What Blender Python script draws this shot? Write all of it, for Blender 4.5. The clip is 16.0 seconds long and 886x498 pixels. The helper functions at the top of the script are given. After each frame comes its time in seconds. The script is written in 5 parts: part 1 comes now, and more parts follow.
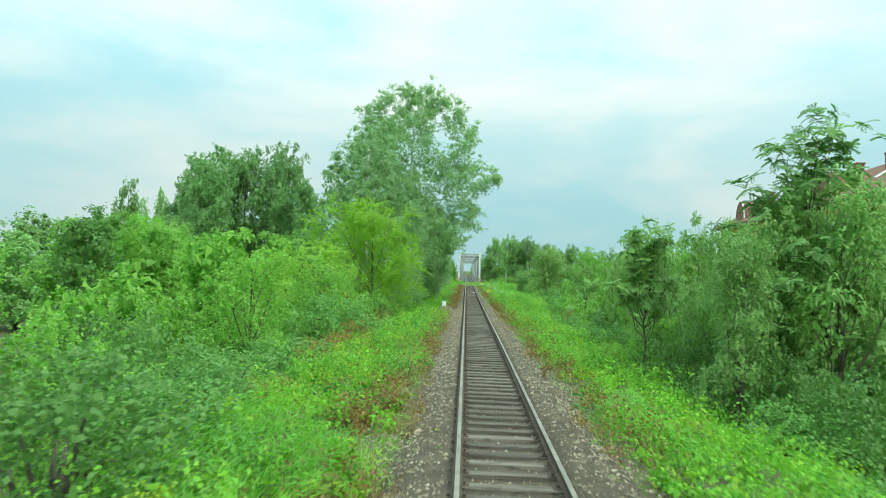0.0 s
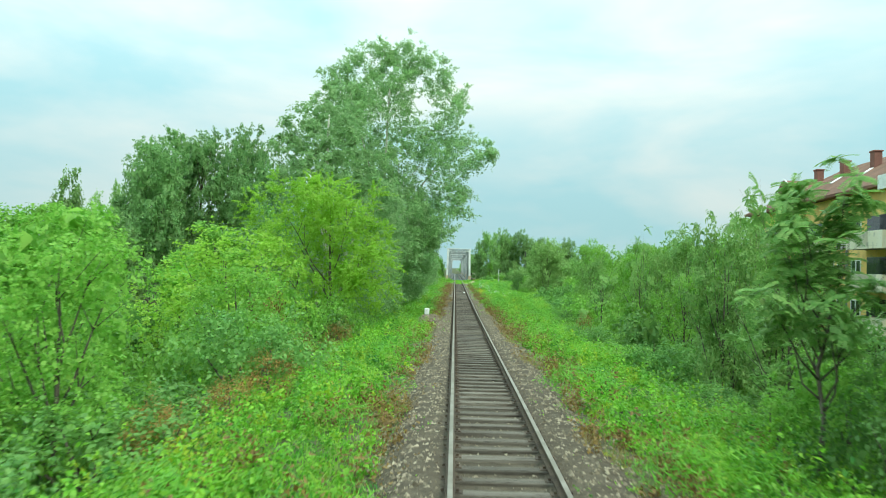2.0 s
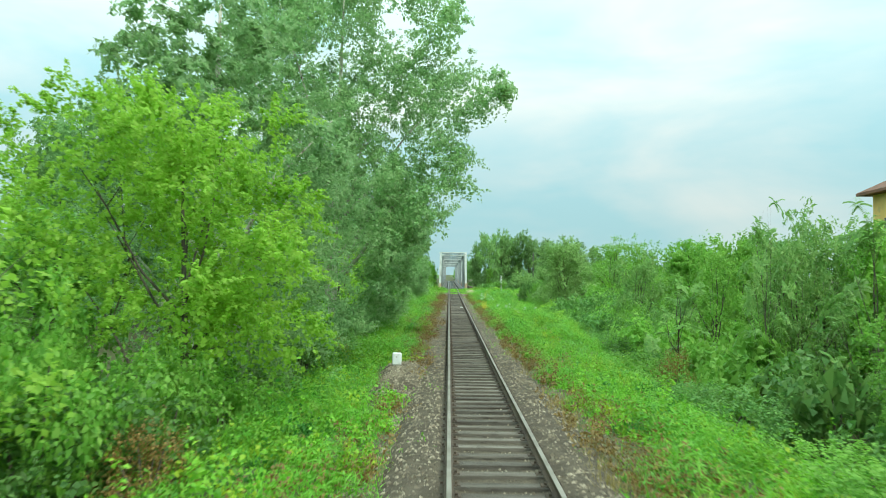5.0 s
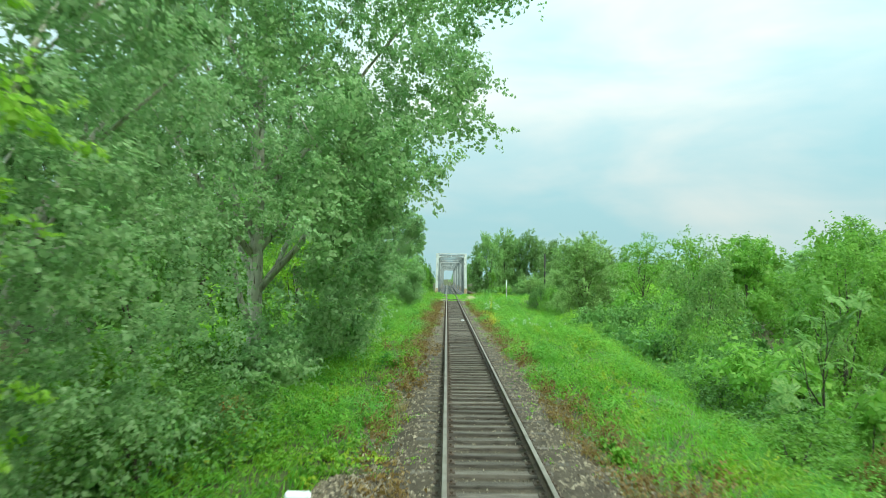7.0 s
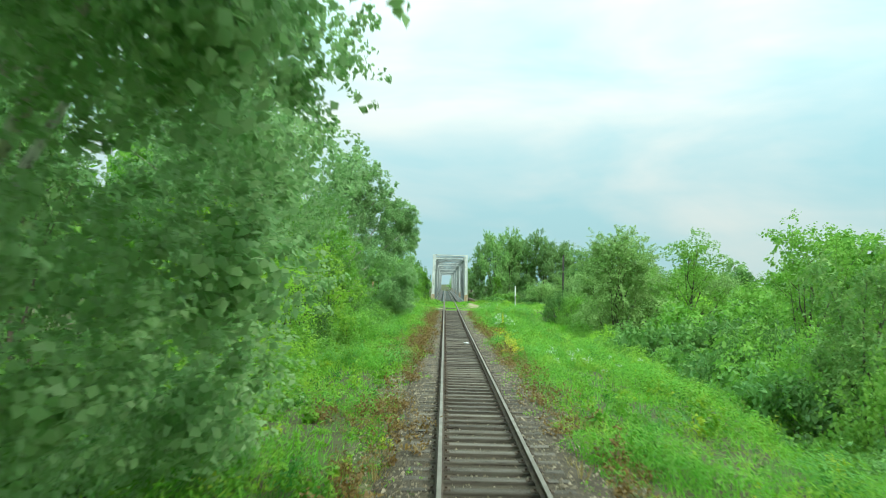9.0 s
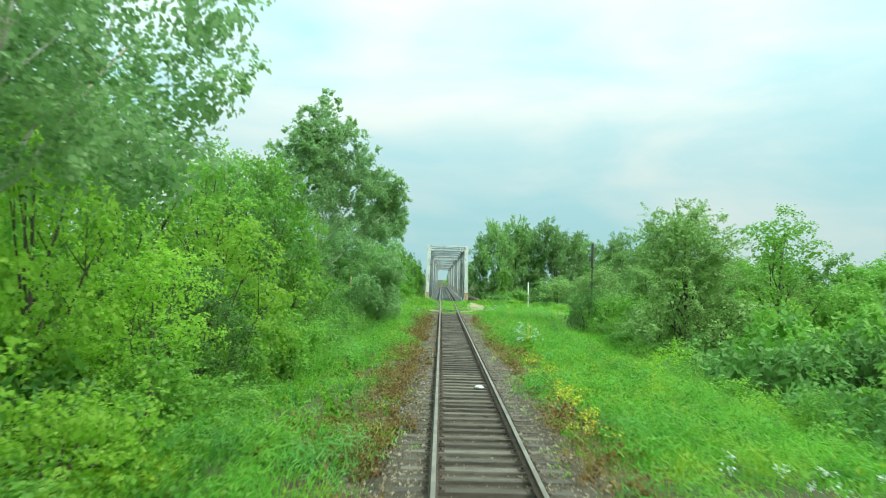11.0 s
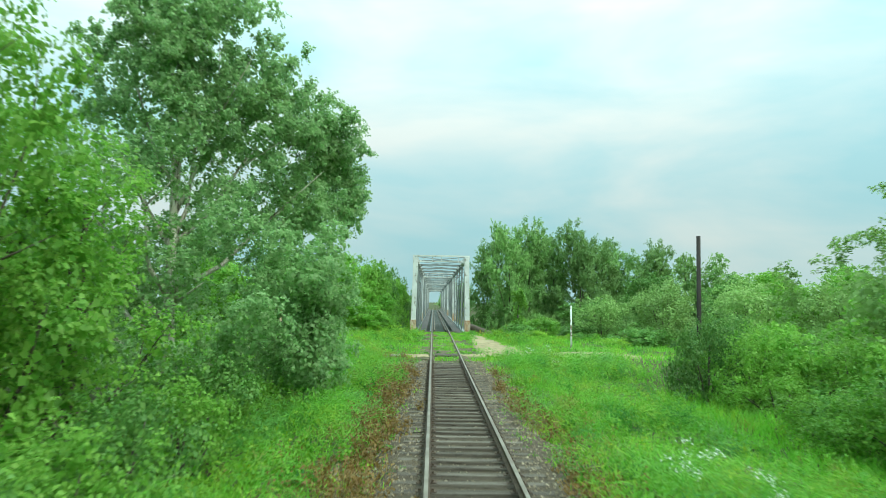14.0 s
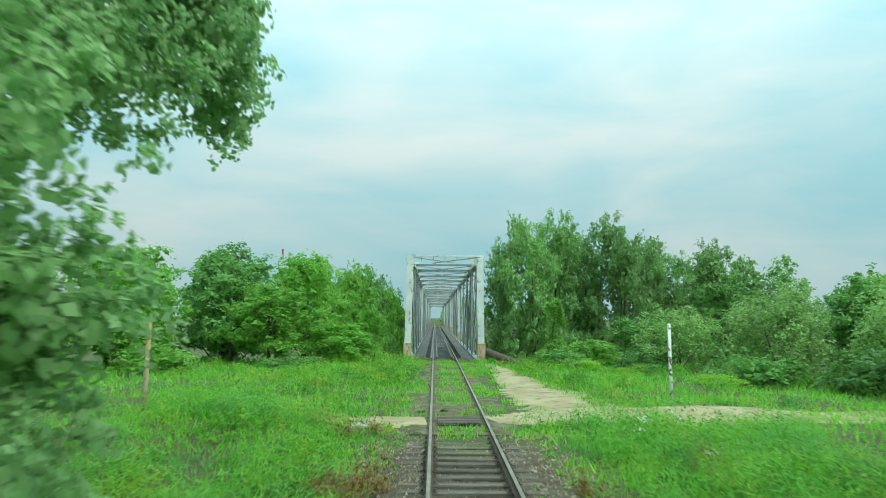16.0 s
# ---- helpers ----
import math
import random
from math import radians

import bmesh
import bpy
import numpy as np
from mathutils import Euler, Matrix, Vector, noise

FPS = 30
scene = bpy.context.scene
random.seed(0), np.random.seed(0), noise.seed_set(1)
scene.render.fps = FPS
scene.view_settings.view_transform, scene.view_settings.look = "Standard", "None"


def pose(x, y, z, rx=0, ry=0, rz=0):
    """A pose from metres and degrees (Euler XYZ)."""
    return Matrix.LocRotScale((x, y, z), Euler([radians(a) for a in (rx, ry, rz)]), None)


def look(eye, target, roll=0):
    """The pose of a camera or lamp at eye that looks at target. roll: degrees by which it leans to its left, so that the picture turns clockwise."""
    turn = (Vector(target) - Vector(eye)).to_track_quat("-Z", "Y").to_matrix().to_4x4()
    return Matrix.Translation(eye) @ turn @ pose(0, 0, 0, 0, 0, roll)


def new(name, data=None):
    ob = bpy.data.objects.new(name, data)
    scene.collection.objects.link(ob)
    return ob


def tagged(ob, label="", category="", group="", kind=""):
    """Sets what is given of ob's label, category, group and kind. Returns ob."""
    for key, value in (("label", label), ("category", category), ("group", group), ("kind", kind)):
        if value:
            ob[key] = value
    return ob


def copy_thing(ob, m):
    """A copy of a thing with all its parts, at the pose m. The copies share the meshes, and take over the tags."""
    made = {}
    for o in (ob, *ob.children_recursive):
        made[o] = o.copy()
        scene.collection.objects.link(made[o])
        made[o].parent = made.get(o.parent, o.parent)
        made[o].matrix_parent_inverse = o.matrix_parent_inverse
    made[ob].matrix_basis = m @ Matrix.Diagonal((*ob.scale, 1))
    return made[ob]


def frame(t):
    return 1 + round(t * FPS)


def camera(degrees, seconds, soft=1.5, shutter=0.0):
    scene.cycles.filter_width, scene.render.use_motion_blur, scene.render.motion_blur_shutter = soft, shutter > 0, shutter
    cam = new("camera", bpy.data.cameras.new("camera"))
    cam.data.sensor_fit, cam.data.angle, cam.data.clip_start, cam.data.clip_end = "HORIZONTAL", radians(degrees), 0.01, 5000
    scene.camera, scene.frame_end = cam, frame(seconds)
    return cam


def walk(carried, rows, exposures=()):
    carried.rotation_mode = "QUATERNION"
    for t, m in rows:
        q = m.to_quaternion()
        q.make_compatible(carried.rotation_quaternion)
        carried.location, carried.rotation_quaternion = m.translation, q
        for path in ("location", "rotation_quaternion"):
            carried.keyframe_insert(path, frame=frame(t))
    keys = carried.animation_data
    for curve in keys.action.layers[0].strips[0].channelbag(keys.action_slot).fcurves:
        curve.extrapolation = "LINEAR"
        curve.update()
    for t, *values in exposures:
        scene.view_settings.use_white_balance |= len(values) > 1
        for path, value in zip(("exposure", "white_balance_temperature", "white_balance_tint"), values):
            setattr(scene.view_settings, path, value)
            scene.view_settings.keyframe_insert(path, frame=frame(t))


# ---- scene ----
FULL = 16.0
cam = camera(62.0, FULL, soft=0.8, shutter=0.36)
# seconds, x, y, z, pitch, roll, yaw
ROWS = [
    (0, -0.731, 0.00, 2.812, 1.62, -2.11, 1.81),
    (0.5, -0.767, 3.39, 2.833, 1.36, -2.93, 1.39),
    (1, -0.728, 6.81, 2.854, 1.16, -2.46, 1.22),
    (1.5, -0.736, 10.28, 2.863, 1.21, -1.91, 1.12),
    (2, -0.757, 13.78, 2.823, 1.43, -1.41, 0.94),
    (2.5, -0.777, 17.33, 2.868, 1.55, -0.60, 0.84),
    (3, -0.788, 20.91, 2.906, 1.94, -0.23, 0.79),
    (5.5, -0.77, 39.42, 2.80, 1.97, -0.62, 0.39),
    (6, -0.76, 43.25, 2.79, 1.91, -0.66, 0.36),
    (6.5, -0.76, 47.11, 2.77, 2.19, -0.65, 0.32),
    (7, -0.75, 51.01, 2.75, 2.31, -0.69, 0.30),
    (7.5, -0.75, 54.95, 2.73, 2.52, 0.25, 0.22),
    (8, -0.74, 58.92, 2.71, 2.62, -0.79, 0.26),
    (8.5, -0.74, 62.94, 2.71, 2.66, -0.62, 0.21),
    (9, -0.74, 67.00, 2.72, 2.70, -1.41, 0.14),
    (11.5, -0.71, 87.88, 2.75, 2.33, -1.50, -0.20),
    (12, -0.71, 92.18, 2.76, 2.47, -1.48, -0.42),
    (12.5, -0.70, 96.51, 2.76, 3.10, -1.79, -0.53),
    (13, -0.70, 100.89, 2.77, 3.54, -1.58, -0.58),
    (13.5, -0.69, 105.30, 2.77, 3.98, -1.30, -0.70),
    (14, -0.69, 109.75, 2.78, 4.11, -0.92, -0.76),
    (14.5, -0.68, 114.25, 2.78, 4.54, -0.34, -0.91),
    (15, -0.68, 118.78, 2.79, 4.98, -0.03, -0.74),
    (15.5, -0.67, 123.35, 2.81, 5.20, -0.09, -0.66),
    (16, -0.67, 127.96, 2.82, 5.33, -0.47, -0.63),
]
walk(cam, [(t, pose(x, y, z, 90 + pi, ro, yw)) for t, x, y, z, pi, ro, yw in ROWS],
     exposures=[(0.0, 0.06, 6400, -3.5), (1.2, 0.06, 6400, -3), (2.5, 0.08, 6450, -1), (9.0, 0.08, 6450, -0.5), (11.5, 0.06, 6450, -4), (14.5, -0.08, 6300, -4.5), (16.0, -0.22, 6150, -6.5)])

# ---- sky and sun ----
world = bpy.data.worlds.new("overcast_sky")
scene.world = world
world.use_nodes = True
wn, wl = world.node_tree.nodes, world.node_tree.links
wn.clear()


def wnode(kind, **kw):
    n = wn.new(kind)
    for k, v in kw.items():
        n.inputs[k].default_value = v
    return n


sky = wn.new("ShaderNodeTexSky")
sky.sky_type, sky.sun_disc = "NISHITA", False
sky.sun_elevation, sky.sun_rotation = radians(52), radians(130)
sky.dust_density, sky.ozone_density = 2.0, 2.0
coord = wn.new("ShaderNodeTexCoord")
sep = wn.new("ShaderNodeSeparateXYZ")
wl.new(coord.outputs["Generated"], sep.inputs[0])
# overcast dome: brighter towards the zenith
dome = wn.new("ShaderNodeMapRange")
dome.inputs["From Min"].default_value, dome.inputs["From Max"].default_value = 0.0, 1.0
dome.inputs["To Min"].default_value, dome.inputs["To Max"].default_value = 0.98, 3.4
dome.interpolation_type = "SMOOTHSTEP"
wl.new(sep.outputs["Z"], dome.inputs["Value"])
squash = wn.new("ShaderNodeMapping")
squash.inputs["Scale"].default_value = (1.0, 1.0, 3.2)
wl.new(coord.outputs["Generated"], squash.inputs["Vector"])
cloud = wnode("ShaderNodeTexNoise", Scale=2.3, Detail=5.0, Roughness=0.5, Distortion=0.3)
wl.new(squash.outputs[0], cloud.inputs["Vector"])
ramp = wn.new("ShaderNodeValToRGB")
ramp.color_ramp.elements[0].position, ramp.color_ramp.elements[0].color = 0.40, (0.54, 0.84, 0.93, 1)
ramp.color_ramp.elements[1].position, ramp.color_ramp.elements[1].color = 0.66, (0.95, 0.99, 0.99, 1)
wl.new(cloud.outputs["Fac"], ramp.inputs[0])
lit = wn.new("ShaderNodeMixRGB")
lit.blend_type = "MULTIPLY"
lit.inputs[0].default_value = 1.0
wl.new(ramp.outputs[0], lit.inputs[1])
wl.new(dome.outputs[0], lit.inputs[2])
bg_sky, bg_cloud = wn.new("ShaderNodeBackground"), wn.new("ShaderNodeBackground")
bg_sky.inputs["Strength"].default_value = 0.06
bg_cloud.inputs["Strength"].default_value = 0.86
wl.new(sky.outputs[0], bg_sky.inputs["Color"])
wl.new(lit.outputs[0], bg_cloud.inputs["Color"])
both = wn.new("ShaderNodeMixShader")
both.inputs[0].default_value = 0.85
wl.new(bg_sky.outputs[0], both.inputs[1])
wl.new(bg_cloud.outputs[0], both.inputs[2])
out = wn.new("ShaderNodeOutputWorld")
wl.new(both.outputs[0], out.inputs["Surface"])

sun = new("sun", bpy.data.lights.new("sun", "SUN"))
sun.data.energy, sun.data.angle, sun.data.color = 1.9, radians(11), (1.0, 0.95, 0.86)
sun.matrix_world = look((65, -55, 90), (0, 0, 0))

# ---- materials ----


def material(name, rough=0.8, metal=0.0, spec=0.4):
    m = bpy.data.materials.new(name)
    m.use_nodes = True
    nodes, links = m.node_tree.nodes, m.node_tree.links
    b = nodes["Principled BSDF"]
    b.inputs["Roughness"].default_value = rough
    b.inputs["Metallic"].default_value = metal
    b.inputs["Specular IOR Level"].default_value = spec
    return m, nodes, links, b


def noise_fac(nodes, links, scale, lo, hi, detail=4.0, stretch=None):
    """A 0..1 mask from noise in world metres, cut between lo and hi."""
    geo = nodes.new("ShaderNodeNewGeometry")
    src = geo.outputs["Position"]
    if stretch:
        mp = nodes.new("ShaderNodeMapping")
        mp.inputs["Scale"].default_value = stretch
        links.new(src, mp.inputs["Vector"])
        src = mp.outputs[0]
    n = nodes.new("ShaderNodeTexNoise")
    n.inputs["Scale"].default_value, n.inputs["Detail"].default_value = scale, detail
    links.new(src, n.inputs["Vector"])
    r = nodes.new("ShaderNodeMapRange")
    r.inputs["From Min"].default_value, r.inputs["From Max"].default_value = lo, hi
    links.new(n.outputs["Fac"], r.inputs["Value"])
    return r.outputs[0]


def blend(nodes, links, fac, a, b):
    mix = nodes.new("ShaderNodeMixRGB")
    for sock, v in ((mix.inputs[0], fac), (mix.inputs[1], a), (mix.inputs[2], b)):
        if isinstance(v, (int, float)):
            sock.default_value = v
        elif isinstance(v, tuple):
            sock.default_value = (*v, 1)
        else:
            links.new(v, sock)
    return mix.outputs[0]


def bump(nodes, links, b, scale, strength, distance=0.02, detail=6.0, stretch=None):
    h = noise_fac(nodes, links, scale, 0.2, 0.8, detail, stretch)
    k = nodes.new("ShaderNodeBump")
    k.inputs["Strength"].default_value, k.inputs["Distance"].default_value = strength, distance
    links.new(h, k.inputs["Height"])
    links.new(k.outputs[0], b.inputs["Normal"])


def surface(name, c1, c2, c3=None, s1=1.5, s2=14.0, rough=0.85, metal=0.0, spec=0.3, bumps=(30.0, 0.4), cut=(0.42, 0.62), cut3=(0.55, 0.68), stretch=None, jitter=0.0):
    """Two tones at one scale, a stain at another, fine relief."""
    m, nodes, links, b = material(name, rough, metal, spec)
    col = blend(nodes, links, noise_fac(nodes, links, s1, *cut, stretch=stretch), c1, c2)
    if c3:
        col = blend(nodes, links, noise_fac(nodes, links, s2, *cut3, stretch=stretch), col, c3)
    if jitter:
        info = nodes.new("ShaderNodeObjectInfo")
        hsv = nodes.new("ShaderNodeHueSaturation")
        mr = nodes.new("ShaderNodeMapRange")
        mr.inputs["To Min"].default_value, mr.inputs["To Max"].default_value = 1 - jitter, 1 + jitter
        links.new(info.outputs["Random"], mr.inputs["Value"])
        links.new(mr.outputs[0], hsv.inputs["Value"])
        links.new(col, hsv.inputs["Color"])
        col = hsv.outputs[0]
    links.new(col, b.inputs["Base Color"])
    bump(nodes, links, b, bumps[0], bumps[1], stretch=stretch)
    return m


def leaf_material(name, c1, c2, c3, through_light=0.35, dry=None, dry_cut=(0.6, 0.7), s1=0.5, rough=0.5, spread=0.35, dry_scale=0.45, patches=()):
    """Foliage: leaf by leaf variation, larger drifts of tone, and light that comes through."""
    m, nodes, links, b = material(name, rough, 0.0, 0.35)
    geo = nodes.new("ShaderNodeNewGeometry")
    col = blend(nodes, links, noise_fac(nodes, links, s1, 0.38, 0.64, 3.0), c1, c2)
    few = nodes.new("ShaderNodeMath")
    few.operation = "POWER"
    few.inputs[1].default_value = 1.35
    links.new(geo.outputs["Random Per Island"], few.inputs[0])
    col = blend(nodes, links, few.outputs[0], col, c3)
    info = nodes.new("ShaderNodeObjectInfo")
    hsv = nodes.new("ShaderNodeHueSaturation")
    mr = nodes.new("ShaderNodeMapRange")
    mr.inputs["To Min"].default_value, mr.inputs["To Max"].default_value = 1 - spread, 1 + spread
    links.new(info.outputs["Random"], mr.inputs["Value"])
    links.new(mr.outputs[0], hsv.inputs["Value"])
    links.new(col, hsv.inputs["Color"])
    col = hsv.outputs[0]
    for tone, scale, lo, hi in patches:
        col = blend(nodes, links, noise_fac(nodes, links, scale, lo, hi, detail=3.0), col, tone)
    if dry:
        col = blend(nodes, links, noise_fac(nodes, links, dry_scale, *dry_cut, detail=5.0), col, dry)
    links.new(col, b.inputs["Base Color"])
    tr = nodes.new("ShaderNodeBsdfTranslucent")
    links.new(col, tr.inputs["Color"])
    mix = nodes.new("ShaderNodeMixShader")
    mix.inputs[0].default_value = through_light
    links.new(b.outputs[0], mix.inputs[1])
    links.new(tr.outputs[0], mix.inputs[2])
    links.new(mix.outputs[0], nodes["Material Output"].inputs["Surface"])
    return m


M = {
    "soil": surface("verge_soil", (0.07, 0.09, 0.025), (0.095, 0.13, 0.03), (0.085, 0.068, 0.036), 0.9, 3.5, 0.95, bumps=(9.0, 0.8), cut3=(0.46, 0.60)),
    "ballast": surface("ballast_bed", (0.085, 0.066, 0.043), (0.125, 0.098, 0.064), (0.05, 0.04, 0.027), 3.0, 16.0, 0.95, bumps=(45.0, 1.0)),
    "sleeper": surface("weathered_sleeper_wood", (0.12, 0.10, 0.076), (0.185, 0.16, 0.125), (0.06, 0.048, 0.036), 2.2, 9.0, 0.85, bumps=(24.0, 0.7), stretch=(0.35, 3.0, 3.0), jitter=0.28),
    "rail_side": surface("rusty_rail", (0.12, 0.088, 0.06), (0.075, 0.055, 0.04), (0.16, 0.11, 0.07), 3.0, 20.0, 0.8, 0.2, bumps=(40.0, 0.4)),
    "rail_top": surface("worn_rail_steel", (0.21, 0.18, 0.14), (0.29, 0.255, 0.205), None, 2.0, 10.0, 0.58, 0.4, 0.5, bumps=(60.0, 0.05)),
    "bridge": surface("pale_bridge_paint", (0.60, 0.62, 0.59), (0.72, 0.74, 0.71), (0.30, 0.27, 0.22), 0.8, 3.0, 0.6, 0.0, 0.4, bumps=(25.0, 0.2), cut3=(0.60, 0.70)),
    # bridge grey darkened by the inner members' backlit shade, plus rust stains
    "bridge_shaded": surface("weathered_shaded_steel", (0.24, 0.27, 0.26), (0.34, 0.37, 0.36), (0.13, 0.09, 0.06), 1.0, 3.5, 0.7, 0.1, 0.4, bumps=(25.0, 0.25), cut3=(0.60, 0.70)),
    "deck": surface("dark_deck_plates", (0.10, 0.095, 0.085), (0.14, 0.13, 0.115), (0.07, 0.055, 0.042), 1.0, 4.0, 0.8, bumps=(20.0, 0.3)),
    "rust": surface("peeling_rust", (0.20, 0.11, 0.06), (0.42, 0.36, 0.27), (0.10, 0.055, 0.03), 4.0, 11.0, 0.85, 0.1, bumps=(30.0, 0.5)),
    "concrete": surface("pale_concrete", (0.38, 0.36, 0.31), (0.50, 0.48, 0.42), (0.24, 0.22, 0.18), 1.2, 7.0, 0.9, bumps=(28.0, 0.35)),
    "white": surface("white_paint", (0.74, 0.75, 0.72), (0.82, 0.82, 0.80), (0.50, 0.47, 0.40), 3.0, 9.0, 0.6, bumps=(35.0, 0.15), cut3=(0.62, 0.72)),
    "chipped": surface("chipped_white_paint", (0.74, 0.75, 0.72), (0.80, 0.80, 0.77), (0.20, 0.13, 0.08), 3.0, 5.0, 0.7, bumps=(35.0, 0.3), cut3=(0.54, 0.60)),
    "sand": surface("sandy_dirt", (0.315, 0.25, 0.135), (0.41, 0.33, 0.19), (0.17, 0.18, 0.07), 0.9, 2.2, 0.95, bumps=(18.0, 0.6)),
    "earth": surface("trodden_earth", (0.13, 0.105, 0.06), (0.19, 0.155, 0.09), (0.075, 0.085, 0.03), 1.4, 3.0, 0.95, bumps=(22.0, 0.8), cut3=(0.48, 0.6)),
    "bark": surface("grey_bark", (0.55, 0.51, 0.42), (0.70, 0.66, 0.56), (0.17, 0.135, 0.10), 2.0, 7.0, 0.9, bumps=(14.0, 0.9), stretch=(2.0, 2.0, 0.5)),
    "dark_bark": surface("dark_bark", (0.10, 0.085, 0.062), (0.16, 0.135, 0.10), (0.05, 0.042, 0.032), 2.0, 7.0, 0.9, bumps=(14.0, 0.9), stretch=(2.0, 2.0, 0.5)),
    "dark_wood": surface("tarred_pole_wood", (0.035, 0.03, 0.025), (0.06, 0.052, 0.045), None, 3.0, 9.0, 0.8, bumps=(20.0, 0.4), stretch=(3.0, 3.0, 0.3)),
    "yellow": surface("yellow_render", (0.78, 0.52, 0.17), (0.82, 0.57, 0.21), (0.62, 0.44, 0.18), 0.5, 1.6, 0.9, bumps=(30.0, 0.2)),
    "cream": surface("cream_render", (0.76, 0.70, 0.52), (0.80, 0.75, 0.59), (0.50, 0.46, 0.36), 0.6, 2.2, 0.9, bumps=(30.0, 0.2)),
    "tile": surface("red_roof_tiles", (0.16, 0.078, 0.05), (0.215, 0.105, 0.066), (0.10, 0.075, 0.042), 0.6, 2.2, 0.85, bumps=(10.0, 0.5), jitter=0.1),
    "poplar": leaf_material("poplar_leaves", (0.24, 0.43, 0.15), (0.315, 0.515, 0.185), (0.45, 0.625, 0.30), 0.6, spread=0.1),
    "lime": leaf_material("bright_green_leaves", (0.30, 0.56, 0.05), (0.39, 0.66, 0.07), (0.50, 0.74, 0.12), 0.62, spread=0.15),
    "mid": leaf_material("green_leaves", (0.155, 0.37, 0.045), (0.215, 0.455, 0.058), (0.33, 0.56, 0.10), 0.52, spread=0.14),
    "deep": leaf_material("deep_green_leaves", (0.11, 0.262, 0.055), (0.155, 0.33, 0.068), (0.215, 0.385, 0.09), 0.42, spread=0.25),
    "feather": leaf_material("feathery_leaves", (0.16, 0.35, 0.075), (0.215, 0.42, 0.09), (0.33, 0.50, 0.14), 0.46, spread=0.15),
    "locust": leaf_material("locust_leaves", (0.12, 0.27, 0.066), (0.17, 0.335, 0.08), (0.23, 0.38, 0.11), 0.42, spread=0.1),
    "willow": leaf_material("willow_leaves", (0.245, 0.42, 0.105), (0.30, 0.48, 0.13), (0.39, 0.56, 0.19), 0.42, spread=0.1),
    "far": leaf_material("distant_leaves", (0.20, 0.375, 0.108), (0.26, 0.45, 0.128), (0.33, 0.50, 0.17), 0.46, s1=0.15, spread=0.2),
    # distance haze over the large old trees is mixed into this leaf colour
    "hazy": leaf_material("haze_tinted_leaves", (0.14, 0.30, 0.085), (0.195, 0.37, 0.11), (0.28, 0.45, 0.155), 0.46, s1=0.2, spread=0.1),
    "grass": leaf_material("grass_blades", (0.11, 0.39, 0.022), (0.21, 0.56, 0.04), (0.32, 0.64, 0.08), 0.5, dry=(0.33, 0.26, 0.06), dry_cut=(0.62, 0.74), s1=0.8, dry_scale=0.5, patches=(((0.36, 0.55, 0.05), 0.75, 0.54, 0.66), ((0.065, 0.25, 0.035), 0.55, 0.56, 0.68), ((0.20, 0.46, 0.10), 0.33, 0.55, 0.66))),
    "weed": leaf_material("weed_leaves", (0.085, 0.27, 0.018), (0.235, 0.50, 0.03), (0.30, 0.54, 0.055), 0.45, dry=(0.34, 0.25, 0.06), dry_cut=(0.62, 0.74), s1=0.55, patches=(((0.42, 0.55, 0.04), 0.9, 0.57, 0.66), ((0.05, 0.20, 0.02), 0.6, 0.54, 0.66))),
    "broadleaf": leaf_material("broad_weed_leaves", (0.11, 0.33, 0.022), (0.20, 0.45, 0.03), (0.27, 0.50, 0.05), 0.42, s1=0.7, patches=(((0.42, 0.55, 0.04), 0.9, 0.57, 0.66), ((0.05, 0.20, 0.02), 0.6, 0.54, 0.66))),
    "withered": leaf_material("withered_weeds", (0.19, 0.11, 0.034), (0.32, 0.185, 0.05), (0.45, 0.30, 0.085), 0.3, s1=0.6),
    "straw": leaf_material("straw", (0.27, 0.24, 0.06), (0.36, 0.25, 0.08), (0.50, 0.40, 0.15), 0.35, s1=0.4),
    "stone": leaf_material("ballast_stone", (0.12, 0.095, 0.063), (0.185, 0.15, 0.10), (0.40, 0.335, 0.235), 0.0, s1=0.7, rough=0.9),
    "brick": surface("dull_red_brick", (0.22, 0.10, 0.076), (0.26, 0.125, 0.096), (0.17, 0.085, 0.065), 1.2, 5.0, 0.9, bumps=(20.0, 0.4)),
    "signal_red": surface("signal_red_paint", (0.55, 0.10, 0.06), (0.60, 0.13, 0.08), None, 1.0, 4.0, 0.6),
    "old_paint": surface("flaking_cream_paint", (0.55, 0.47, 0.34), (0.48, 0.30, 0.16), (0.30, 0.16, 0.08), 2.5, 8.0, 0.8, bumps=(30.0, 0.4), stretch=(1.0, 1.0, 0.5)),
    "flower": surface("white_petals", (0.75, 0.76, 0.68), (0.82, 0.82, 0.76), None, 6.0, 9.0, 0.8),
    "yellow_flower": surface("yellow_petals", (0.62, 0.55, 0.04), (0.70, 0.62, 0.06), None, 6.0, 9.0, 0.8),
    "glass": surface("dark_window_glass", (0.03, 0.035, 0.04), (0.05, 0.055, 0.06), None, 1.0, 2.0, 0.08, 0.0, 0.6, bumps=(2.0, 0.02)),
}

# ---- tools for meshes ----
LEVEL_Y = [-60, 30, 60, 90, 115, 135, 152, 170, 182, 2500]
LEVEL_Z = [0.0, 0.0, -0.14, -0.09, -0.07, -0.01, 0.08, 0.17, 0.18, 0.18]


def rail_z(y):
    """Height of the rails' running surface along the line."""
    return np.interp(y, LEVEL_Y, LEVEL_Z)


def smooth(v, a, b):
    k = np.clip((v - a) / (b - a), 0, 1)
    return k * k * (3 - 2 * k)


